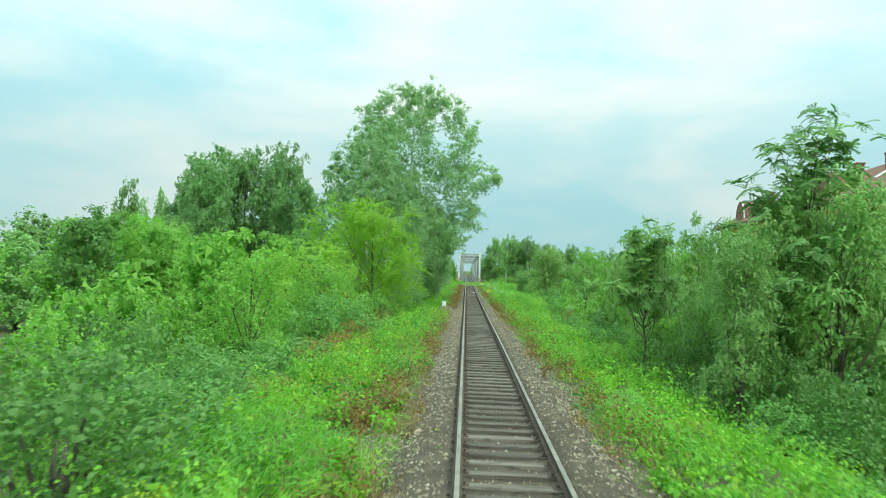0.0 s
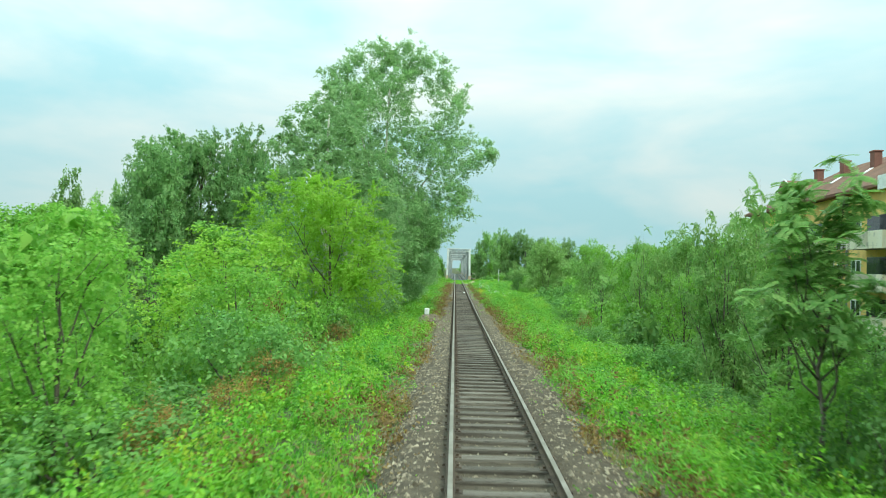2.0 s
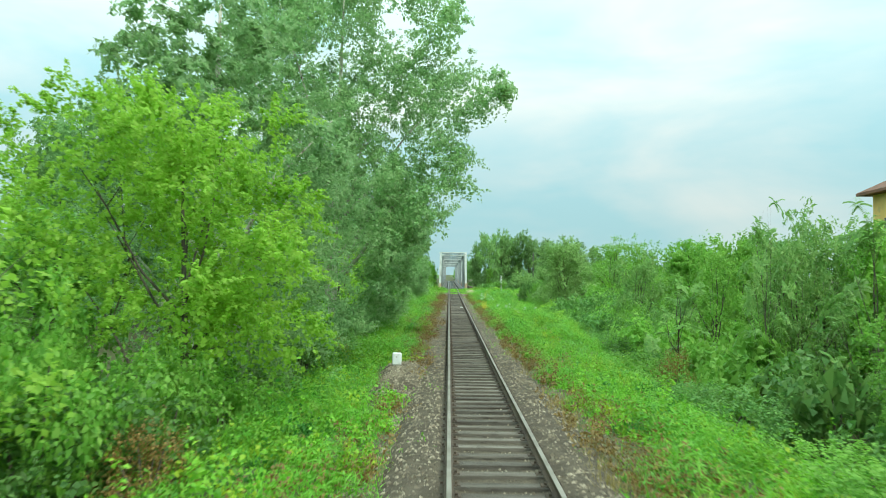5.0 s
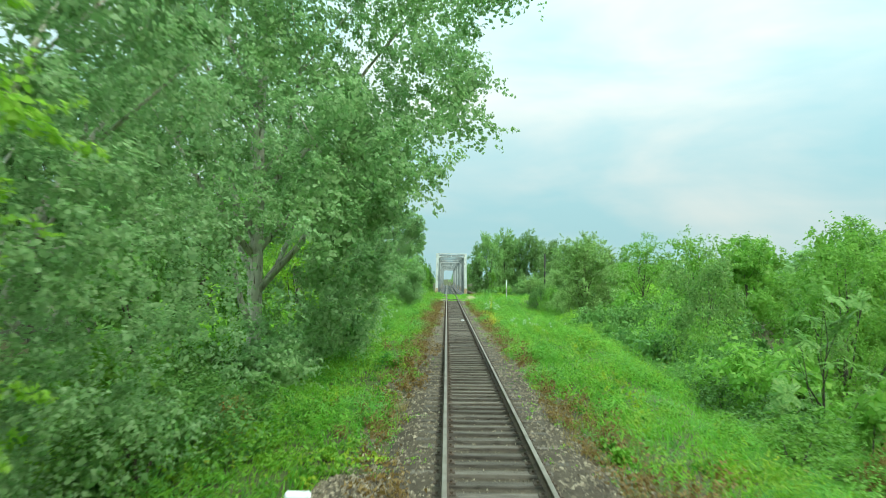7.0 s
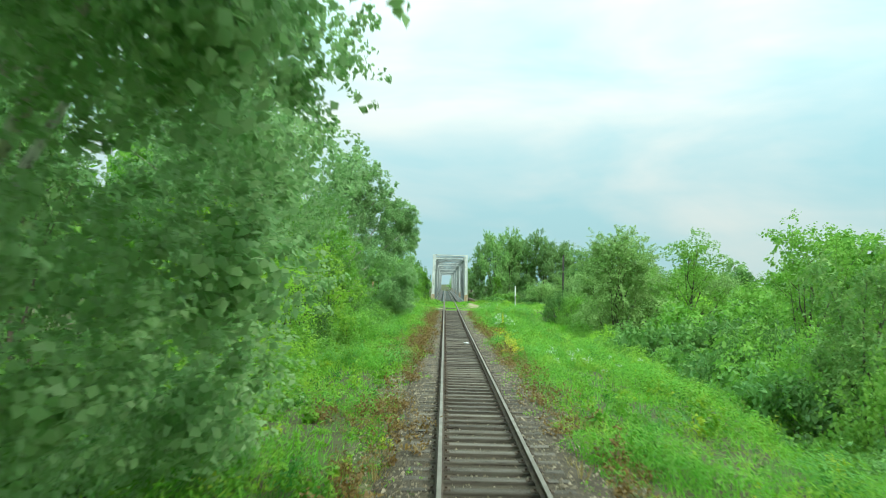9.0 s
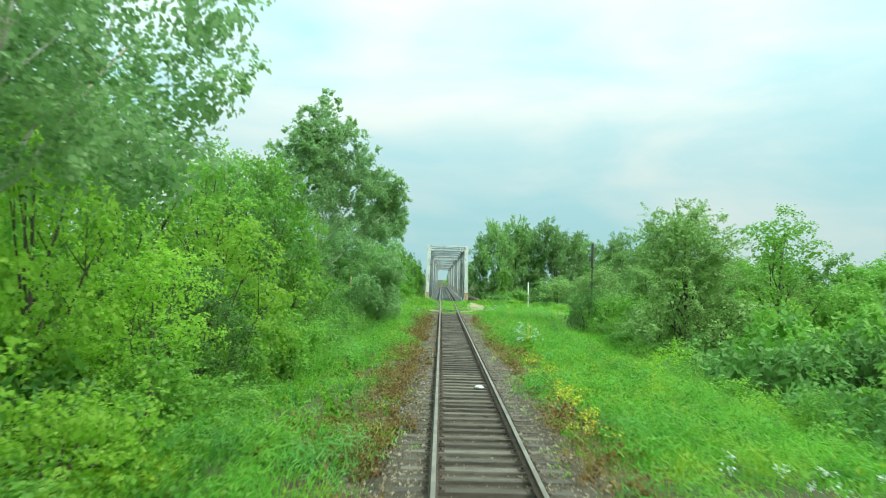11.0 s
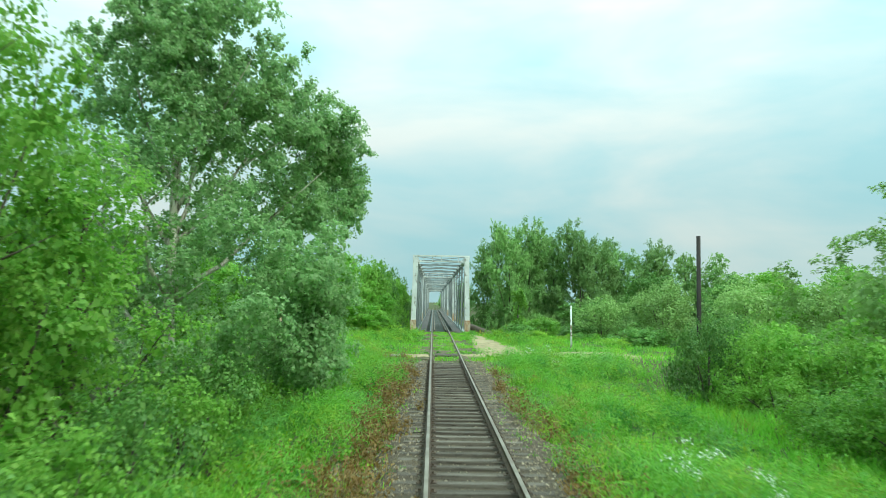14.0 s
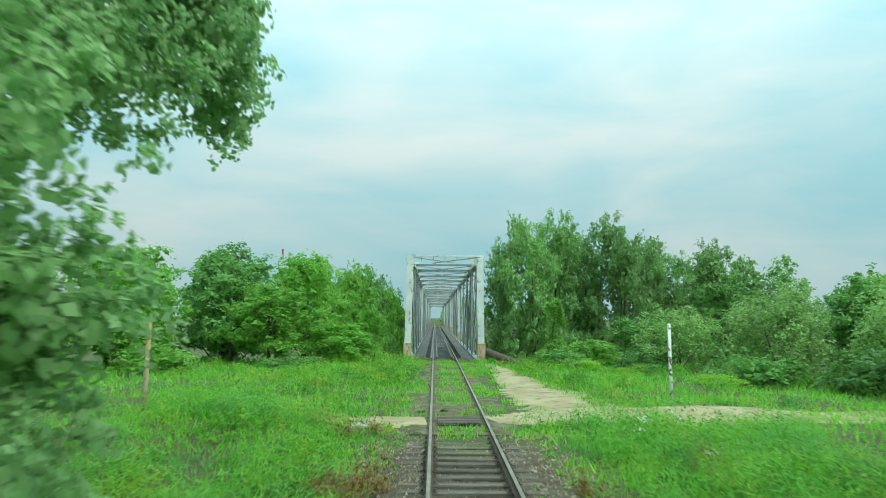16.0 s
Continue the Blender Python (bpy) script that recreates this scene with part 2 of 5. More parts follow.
def ground_z(x, y):
    """The bank, its slopes, the level crossing's plateau and the river's low ground."""
    x, y = np.asarray(x, float), np.asarray(y, float)
    a = np.abs(x)
    deep = 4.2 - 3.5 * smooth(y, 92, 140)
    z = rail_z(y) - 0.31 - 0.10 * smooth(a, 1.9, 4.0)
    ledge = np.where(x > 0, 3.4 * smooth(y, 62, 98), 0.0)
    z = z - 0.35 * (ledge > 0) * smooth(a, 2.6, 7.0) * smooth(y, 62, 98) * (1 - smooth(y, 138, 146))
    z = z - (deep - 0.3) * smooth(a, 3.2 + ledge, 4.2 + deep * 2.1 + 0.8 * ledge)
    flat = smooth(y, 141, 147.5) * (1 - smooth(y, 174, 180)) * (1 - smooth(a, 12, 30))
    z = z + flat * (rail_z(y) - 0.13 - z)
    low = smooth(y, 182, 190) * (1 - smooth(y, 402, 412))
    z = z - low * (4.4 - 0.5 * smooth(a, 20, 60))
    bumpy = 0.10 * np.sin(x * 0.9 + 1.3 * np.sin(y * 0.31)) * np.sin(y * 0.7 + x * 0.23) + 0.25 * np.sin(x * 0.11 + 2) * np.sin(y * 0.09)
    return z + bumpy * smooth(a, 2.4, 6.0)


BX = np.array([-2.15, -1.9, -1.65, -1.38, -1.0, -0.6, 0, 0.6, 1.0, 1.45, 1.75, 2.05, 2.3])
BZ = np.array([-0.56, -0.37, -0.25, -0.18, -0.178, -0.225, -0.23, -0.225, -0.178, -0.18, -0.24, -0.37, -0.56])


def heap(x, y):
    """Stones heaped over the sleepers' ends along the first stretch."""
    a = np.abs(x)
    return 0.055 * smooth(a, 0.84, 1.0) * (1 - smooth(a, 1.5, 1.9)) * (1 - smooth(y, 48, 72))


def bed_z(x, y):
    """Top of the ballast or of the ground, whichever is higher."""
    return np.maximum(ground_z(x, y), rail_z(y) + np.interp(x, BX, BZ, -9, -9) * np.where(np.asarray(y) < 147, 1, 50))


def drift(x, y, size, seed=0):
    """Smooth random drifts between 0 and 1 over the plan, about size metres wide."""
    tab = np.random.default_rng(seed).random((64, 64))
    u, v = np.asarray(x) / size + 100, np.asarray(y) / size + 100
    i, j = np.floor(u).astype(int), np.floor(v).astype(int)
    f, g = u - i, v - j
    f, g = f * f * (3 - 2 * f), g * g * (3 - 2 * g)
    a, b, c, d = tab[i % 64, j % 64], tab[(i + 1) % 64, j % 64], tab[i % 64, (j + 1) % 64], tab[(i + 1) % 64, (j + 1) % 64]
    return (a * (1 - f) + b * f) * (1 - g) + (c * (1 - f) + d * f) * g


def mesh_from(name, verts, faces, mats, smooth_shade=False, face_mats=None):
    me = bpy.data.meshes.new(name)
    me.from_pydata(verts, [], faces)
    for m in mats:
        me.materials.append(m)
    if face_mats is not None:
        me.polygons.foreach_set("material_index", np.asarray(face_mats, dtype=np.int32))
    if smooth_shade:
        me.polygons.foreach_set("use_smooth", np.ones(len(me.polygons), dtype=bool))
    me.update()
    return me


def quads_mesh(name, verts, mats, corners=4):
    """A mesh of separate leaves: every four (or three) vertices make one."""
    n = len(verts) // corners
    me = bpy.data.meshes.new(name)
    me.vertices.add(n * corners)
    me.vertices.foreach_set("co", np.asarray(verts, dtype=np.float32).ravel())
    me.loops.add(n * corners)
    me.loops.foreach_set("vertex_index", np.arange(n * corners, dtype=np.int32))
    me.polygons.add(n)
    me.polygons.foreach_set("loop_start", np.arange(0, n * corners, corners, dtype=np.int32))
    for m in mats:
        me.materials.append(m)
    me.update(calc_edges=True)
    return me


def part(name, bm, mat, parent, label=""):
    me = bpy.data.meshes.new(name)
    bm.normal_update()
    bm.to_mesh(me)
    bm.free()
    me.materials.append(mat)
    return part_mesh(name, me, parent, label)


def part_mesh(name, me, parent, label=""):
    ob = new(name, me)
    ob.parent = parent
    if label:
        tagged(ob, label)
    return ob


def box(bm, x0, x1, y0, y1, z0, z1, bevel=0.0, m=None):
    r = bmesh.ops.create_cube(bm, size=1.0, matrix=Matrix.Translation(((x0 + x1) / 2, (y0 + y1) / 2, (z0 + z1) / 2)) @ Matrix.Diagonal((x1 - x0, y1 - y0, z1 - z0, 1)))
    vs = r["verts"]
    if bevel:
        es = list({e for v in vs for e in v.link_edges})
        vs = list({v for f in bmesh.ops.bevel(bm, geom=es, offset=bevel, segments=1, affect="EDGES")["faces"] for v in f.verts} | {v for v in vs if v.is_valid})
    if m is not None:
        bmesh.ops.transform(bm, matrix=m, verts=vs)
    return bm


def beam(bm, a, b, w, h, up=(0, 0, 1)):
    """A bar of section w x h from a to b."""
    a, b = Vector(a), Vector(b)
    d = b - a
    ax = d.normalized()
    side = ax.cross(Vector(up))
    if side.length < 1e-4:
        side = Vector((1, 0, 0))
    side.normalize()
    top = side.cross(ax)
    m = Matrix((side, ax, top)).transposed().to_4x4()
    m.translation = (a + b) / 2
    bmesh.ops.create_cube(bm, size=1.0, matrix=m @ Matrix.Diagonal((w, d.length, h, 1)))
    return bm


def tube_arrays(points, radii, segs=7):
    vs, fs = [], []
    pts = [Vector(p) for p in points]
    for i, (p, r) in enumerate(zip(pts, radii)):
        d = (pts[min(i + 1, len(pts) - 1)] - pts[max(i - 1, 0)]).normalized()
        s = d.cross(Vector((0.31, 0.95, 0.12)))
        s.normalize()
        t = d.cross(s)
        for k in range(segs):
            a = 2 * math.pi * k / segs
            vs.append(p + (s * math.cos(a) + t * math.sin(a)) * r)
    for i in range(len(pts) - 1):
        for k in range(segs):
            fs.append((i * segs + k, i * segs + (k + 1) % segs, (i + 1) * segs + (k + 1) % segs, (i + 1) * segs + k))
    fs.append(tuple(range(segs))[::-1])
    fs.append(tuple(range((len(pts) - 1) * segs, len(pts) * segs)))
    return vs, fs


def merge(items):
    vs, fs = [], []
    for v, f in items:
        o = len(vs)
        vs += [tuple(p) for p in v]
        fs += [tuple(i + o for i in q) for q in f]
    return vs, fs

# ---- ground ----


def axis(inner, step, outer):
    far = np.geomspace(abs(inner[1]) + step * 2, outer, 14)
    mid = np.arange(inner[0], inner[1] + 1e-6, step)
    return mid, far


gx_mid = np.arange(-30, 30.01, 0.75)
gx = np.concatenate([-np.geomspace(32, 2600, 16)[::-1], gx_mid, np.geomspace(32, 2600, 16)])
gy = np.concatenate([-np.geomspace(30, 900, 8)[::-1], np.arange(-24, 330, 1.5), np.geomspace(332, 3500, 16)])
GX, GY = np.meshgrid(gx, gy)
GZ = ground_z(GX, GY)
nx = len(gx)
gv = np.stack([GX.ravel(), GY.ravel(), GZ.ravel()], 1)
gf = [(j * nx + i, j * nx + i + 1, (j + 1) * nx + i + 1, (j + 1) * nx + i) for j in range(len(gy) - 1) for i in range(nx - 1)]
tagged(new("ground", mesh_from("ground", gv.tolist(), gf, [M["soil"]], True)),
       "grassy soil bank and low meadow beside the railway line", "ground", kind="structure")

# ---- ballast ----
by = np.arange(-6, 181.5, 0.5)
bv = [(x, y, float(rail_z(y)) + z + float(heap(x, y)) + 0.012 * math.sin(x * 9 + y * 5)) for y in by for x, z in zip(BX, BZ)]
nb = len(BX)
bf = [(j * nb + i, j * nb + i + 1, (j + 1) * nb + i + 1, (j + 1) * nb + i) for j in range(len(by) - 1) for i in range(nb - 1)]
ballast = tagged(new("ballast_bed", mesh_from("ballast_bed", bv, bf, [M["ballast"]], True)),
                 "bed of grey-brown crushed stone under the track", "ballast", kind="structure")

# ---- track ----
track = tagged(new("railway_track"), "single railway track, worn steel rails on weathered wooden sleepers", "railway track", kind="structure")
GAUGE = 0.7535
HEAD = [(-0.036, -0.006), (-0.030, 0.0), (0.030, 0.0), (0.036, -0.006), (0.036, -0.034), (0.010, -0.048), (0.009, -0.125), (0.066, -0.140), (0.066, -0.150),
        (-0.066, -0.150), (-0.066, -0.140), (-0.009, -0.125), (-0.010, -0.048), (-0.036, -0.034)]


def rail_mesh(name, x, y0, y1, drop=0.0, step=3.0):
    ys = np.arange(y0, y1 + 1e-3, step)
    n = len(HEAD)
    vs = [(x + a, y, float(rail_z(y)) + b - drop) for y in ys for a, b in HEAD]
    fs, fm = [], []
    for j in range(len(ys) - 1):
        for i in range(n):
            k = (i + 1) % n
            fs.append((j * n + i, j * n + k, (j + 1) * n + k, (j + 1) * n + i))
            fm.append(1 if i in (0, 1, 2) else 0)
    return mesh_from(name, vs, fs, [M["rail_side"], M["rail_top"]], False, fm)


for side in (-1, 1):
    part_mesh("rail", rail_mesh("rail", side * GAUGE, -8, 520), track)

# ---- sleepers, plates and crossing come with the pieces at the end ----

# ---- plants: tools ----


def leaf_quads(pos, normal, size, rng, slim=0.62, corners=4):
    """Four corners for each leaf: stalk, one side, tip, other side; or three for those far off."""
    n = len(pos)
    nr = normal / np.maximum(np.linalg.norm(normal, axis=1, keepdims=True), 1e-6)
    t = rng.normal(size=(n, 3))
    t -= nr * np.sum(t * nr, 1, keepdims=True)
    t /= np.maximum(np.linalg.norm(t, axis=1, keepdims=True), 1e-6)
    s = np.cross(nr, t)
    ln = (size * rng.uniform(0.65, 1.25, n))[:, None]
    fold = nr * ln * 0.12
    a = pos - t * ln * 0.5
    c = pos + t * ln * 0.5 - nr * ln * 0.12
    b = pos + s * ln * slim * 0.5 + fold
    d = pos - s * ln * slim * 0.5 + fold
    if corners == 3:
        return np.stack([a - s * ln * slim * 0.45, a + s * ln * slim * 0.45, c], 1).reshape(-1, 3)
    return np.stack([a, b, c, d], 1).reshape(-1, 3)


def inner_leaves(rng, lobes, cap, corners, share=1.0):
    """Leaves deep inside the lobes, where a crown closes and gets dark."""
    out = []
    for x, y, z, r in lobes:
        size = min(0.5 * r, cap)
        n = int(share * (22 if corners == 4 else 40) * min((0.5 * r / size) ** 2, 5 if share < 1.2 else 10))
        d = rng.normal(size=(n, 3))
        d /= np.linalg.norm(d, axis=1, keepdims=True)
        out.append(leaf_quads(np.array([x, y, z]) + d * (r * rng.uniform(0.2, 0.66, n))[:, None], d + rng.normal(size=(n, 3)) * 0.5, size, rng, 0.8, corners))
    return np.concatenate(out)


def crown_leaves(rng, lobes, count, leaf, puff=0.5, cover=0.7, slim=0.72, corners=4, droop=0.3, inner=1.0, rise=0.35):
    """Leaves along short twigs that spread from tufts over the lobes of a crown; lobes: rows of x, y, z, radius."""
    L = np.asarray(lobes, float)
    w = L[:, 3] ** 2
    k = max(int((w / puff ** 2).sum() * 3.0 * cover), 4)
    pick = rng.choice(len(L), k, p=w / w.sum())
    d = rng.normal(size=(k, 3))
    d /= np.linalg.norm(d, axis=1, keepdims=True)
    d[:, 2] = np.where(d[:, 2] < -droop, -0.6 * d[:, 2], d[:, 2])
    hub = L[pick, :3] + d * (L[pick, 3] * rng.uniform(0.55, 1.0, k))[:, None]
    pr = puff * rng.uniform(0.6, 1.3, k)
    twigs = 8
    way = rng.normal(size=(k, twigs, 3)) * 0.75 + d[:, None, :] * 0.7 + np.array([0, 0, rise])
    way /= np.linalg.norm(way, axis=2, keepdims=True)
    reach = pr[:, None] * rng.uniform(0.7, 1.55, (k, twigs))
    share = pr ** 2
    own = rng.choice(k, count, p=share / share.sum())
    tw = rng.integers(0, twigs, count)
    u = 0.15 + 0.85 * rng.random(count) ** 0.7
    ax, ln = way[own, tw], reach[own, tw]
    side = rng.normal(size=(count, 3))
    side -= ax * np.sum(side * ax, 1, keepdims=True)
    side /= np.maximum(np.linalg.norm(side, axis=1, keepdims=True), 1e-6)
    pos = hub[own] + ax * (ln * u)[:, None] + side * (leaf * rng.uniform(0.2, 1.1, count) * (1.25 - 0.7 * u))[:, None]
    pos[:, 2] -= 0.16 * ln * u ** 2
    nrm = d[own] * 0.5 + ax * 0.15 + side * 0.3 + np.array([0, 0, 0.4]) + rng.normal(size=(count, 3)) * 0.42
    leaves = leaf_quads(pos, nrm, leaf * (1.15 - 0.3 * u), rng, slim, corners)
    return np.concatenate([leaves, inner_leaves(rng, lobes, leaf * 2.2 if corners == 3 and inner > 0.75 else min(leaf * 1.25, 0.17), corners, inner)])


def lobes_for(rng, kind, height, radius, base):
    rows = []
    if kind == "poplar":
        n = 38
        for i in range(n):
            h = (i + 0.5) / n
            env = radius * (0.42 + 0.58 * math.sin(math.pi * min(1, h * 0.9 + 0.16)) ** 0.8) * (1 - 0.24 * h)
            a = i * 2.4 + rng.uniform(-0.5, 0.5)
            q = env * rng.uniform(0.35, 0.8)
            rows.append((math.cos(a) * q, math.sin(a) * q, base + (height - base) * (0.06 + 0.88 * h), env * rng.uniform(0.34, 0.50)))
    elif kind == "round":
        for i in range(16):
            h = (i + 0.5) / 16
            env = radius * math.sin(math.pi * (0.18 + 0.72 * h)) ** 0.7
            a = i * 2.4 + rng.uniform(-0.6, 0.6)
            q = env * rng.uniform(0.25, 0.72)
            rows.append((math.cos(a) * q, math.sin(a) * q, base + (height - base) * (0.08 + 0.82 * h), radius * rng.uniform(0.31, 0.47)))
    else:
        for i in range(13):
            a = i * 2.4 + rng.uniform(-0.6, 0.6)
            q = radius * math.sqrt((i + 0.5) / 13) * 0.78
            top = height * (1 - 0.62 * (q / radius) ** 2) * rng.uniform(0.72, 1.0)
            r = radius * rng.uniform(0.26, 0.40)
            rows.append((math.cos(a) * q, math.sin(a) * q, max(top - r, r * 0.55), r))
            if i % 2 == 0:
                rows.append((math.cos(a) * q * 1.1, math.sin(a) * q * 1.1, r * 0.5, r))
    return rows


def wood(rng, lobes, height, girth, lean=0.0, limbs=10):
    """Tapered trunk with limbs that reach into the crown's lobes."""
    top = height * 0.86
    pts = [(lean * (k / 6) ** 2 + rng.uniform(-0.06, 0.06) * k * 0.4, rng.uniform(-0.06, 0.06) * k * 0.4, -0.4 + (top + 0.4) * k / 6) for k in range(7)]
    items = [tube_arrays(pts, [girth * (1.25 if k == 0 else 1.0 - 0.14 * k) for k in range(7)], 7)]
    order = sorted(lobes, key=lambda r: -r[3])[:limbs]
    for x, y, z, r in order:
        frm = max(0.12, min(0.8, (z - r * 1.4) / height)) * rng.uniform(0.75, 0.95)
        k = frm * height / (top + 0.4) * 6
        i = min(int(k), 5)
        p0 = Vector(pts[i]).lerp(Vector(pts[i + 1]), k - i)
        p3 = Vector((x, y, z))
        p1 = p0.lerp(p3, 0.4) + Vector((rng.uniform(-0.2, 0.2), rng.uniform(-0.2, 0.2), -0.05 * height * rng.uniform(0.2, 0.8)))
        p2 = p0.lerp(p3, 0.75)
        g = girth * (1 - frm) * 0.5 + girth * 0.08
        items.append(tube_arrays([p0, p1, p2, p3], [g, g * 0.75, g * 0.5, g * 0.2], 5))
        for _ in range(2):
            q = p3 + Vector((rng.uniform(-1, 1), rng.uniform(-1, 1), rng.uniform(-0.2, 1))) * r * 0.8
            items.append(tube_arrays([p2, p2.lerp(q, 0.5), q], [g * 0.4, g * 0.28, g * 0.08], 4))
    return items


def make_tree(kind, seed, height, radius, base, leaves, leaf, mat, girth, label, name="tree", lean=0.0, extra=(), puff=0.55, low=None, lobes=None, limbs=14, corners=4, droop=0.65, cover=0.7, slim=0.72, dense=1.0, rise=0.0):
    """low: a height, a leaf count and a leaf size for the part of the crown that comes close to the line."""
    rng = np.random.default_rng(seed)
    lobes = (lobes or lobes_for(rng, kind, height, radius, base)) + list(extra)
    root = tagged(new(name), label, "tree")
    v, f = merge(wood(rng, lobes, height, girth, lean, limbs))
    part_mesh("trunk", mesh_from("trunk", v, f, [M["bark" if mat == "poplar" else "dark_bark"]], True), root)
    if low:
        near = [r for r in lobes if r[2] < low[0]]
        lobes = [r for r in lobes if r[2] >= low[0]]
        part_mesh("lower_crown", quads_mesh("lower_crown", crown_leaves(rng, near, low[1], low[2], puff * 0.8, cover=0.42, droop=droop, inner=dense, rise=0.3), [M[mat]]), root)
    part_mesh("crown", quads_mesh("crown", crown_leaves(rng, lobes, leaves, leaf, puff, cover, slim, corners, droop, dense, rise or (0.9 if mat == "poplar" else 0.4)), [M[mat]], corners), root)
    return root


def make_feather_tree(seed, height, radius, base, tips, mat, label, length=0.55, girth=0.085, tiers=15):
    """A young tree with long compound leaves in whorls at the ends of its twigs."""
    rng = np.random.default_rng(seed)
    lobes = []
    for i in range(tiers):
        h = (i + 0.5) / tiers
        env = radius * (0.95 - 0.55 * h) * rng.uniform(0.3, 1.0)
        a = i * 2.4 + rng.uniform(-0.5, 0.5)
        lobes.append((math.cos(a) * env, math.sin(a) * env, base + (height - base) * (0.05 + 0.9 * h), radius * rng.uniform(0.26, 0.42)))
    root = tagged(new("tree"), label, "tree")
    v, f = merge(wood(rng, lobes, height, girth, 0.2, 20))
    part_mesh("trunk", mesh_from("trunk", v, f, [M["dark_bark"]], True), root)
    L = np.asarray(lobes)
    quads = []
    t = np.linspace(0.2, 1.0, 8)
    for i in range(tips):
        row = L[i % len(L)]
        d = rng.normal(size=3)
        d /= np.linalg.norm(d)
        hub = row[:3] + d * row[3] * np.array([1.0, 1.0, 0.9]) * rng.uniform(0.3, 1.1)
        tip = np.array(Matrix.Rotation(rng.uniform(0.1, 1.0), 3, Vector((-d[1], d[0], 0.001)))).T
        for k in range(8):
            a = 2 * math.pi * k / 8 + rng.uniform(-0.35, 0.35)
            up = rng.uniform(-0.2, 0.9)
            ln = length * rng.uniform(0.7, 1.25)
            out = np.stack([np.cos(a) * t * ln, np.sin(a) * t * ln, (up * t - 0.42 * t ** 2) * ln], 1) @ tip
            side = np.array([-math.sin(a), math.cos(a), 0.0]) @ tip
            tilt = np.array([0, 0, rng.uniform(-0.04, 0.03)])
            for sgn in (-1, 1):
                p = hub + out + side * sgn * 0.136 * length
                q = side * sgn * 0.155 * length + tilt
                along = np.array([math.cos(a), math.sin(a), -0.2]) @ tip * 0.085 * length
                quads.append(np.stack([p - q, p - along, p + q, p + along], 1).reshape(-1, 3))
    part_mesh("crown", quads_mesh("crown", np.concatenate(quads), [M[mat]]), root)
    return root


def make_bush(seed, height, radius, leaves, leaf, mat, label, puff=0.42, corners=4):
    rng = np.random.default_rng(seed)
    lobes = lobes_for(rng, "bush", height, radius, 0)
    root = tagged(new("bush"), label, "bush")
    items = []
    for x, y, z, r in lobes[::2]:
        items.append(tube_arrays([(x * 0.1, y * 0.1, -0.4), (x * 0.5, y * 0.5, z * 0.5), (x, y, z)], [0.06, 0.04, 0.012], 5))
    v, f = merge(items)
    part_mesh("stem", mesh_from("stem", v, f, [M["dark_bark"]], True), root)
    part_mesh("foliage", quads_mesh("foliage", crown_leaves(rng, lobes, leaves, leaf, puff, 0.6, corners=corners, droop=0.25, inner=0.65 if corners == 4 else 0.8), [M[mat]], corners), root)
    return root


def place(ob, x, y, scale, turn, tall=1.0, first=False, sink=0.1, label="", group=""):
    """Stand a plant on the ground; the first stands where it was made."""
    z = float(ground_z(x, y)) - sink
    m = pose(x, y, z, 0, 0, turn)
    if not first:
        ob = copy_thing(ob, m)
    ob.matrix_basis = m @ Matrix.Diagonal((scale, scale, scale * tall, 1))
    if label:
        tagged(ob, label)
    if group:
        tagged(ob, group=group)
    return ob


class Grove:
    """Gives copies of a few models of one kind of plant in turn."""

    def __init__(self, models, height):
        self.models, self.height, self.used = models, height, set()
        self.k = 0

    def put(self, x, y, top, wide=1.0, label="", group=""):
        """top: the height above the rails that the plant reaches."""
        i = self.k % len(self.models)
        self.k += 1
        g = float(ground_z(x, y))
        tall = (top - g) / self.height
        ob = place(self.models[i], x, y, wide, (self.k * 137.5) % 360, tall / wide, i not in self.used, label=label, group=group)
        self.used.add(i)
        return ob


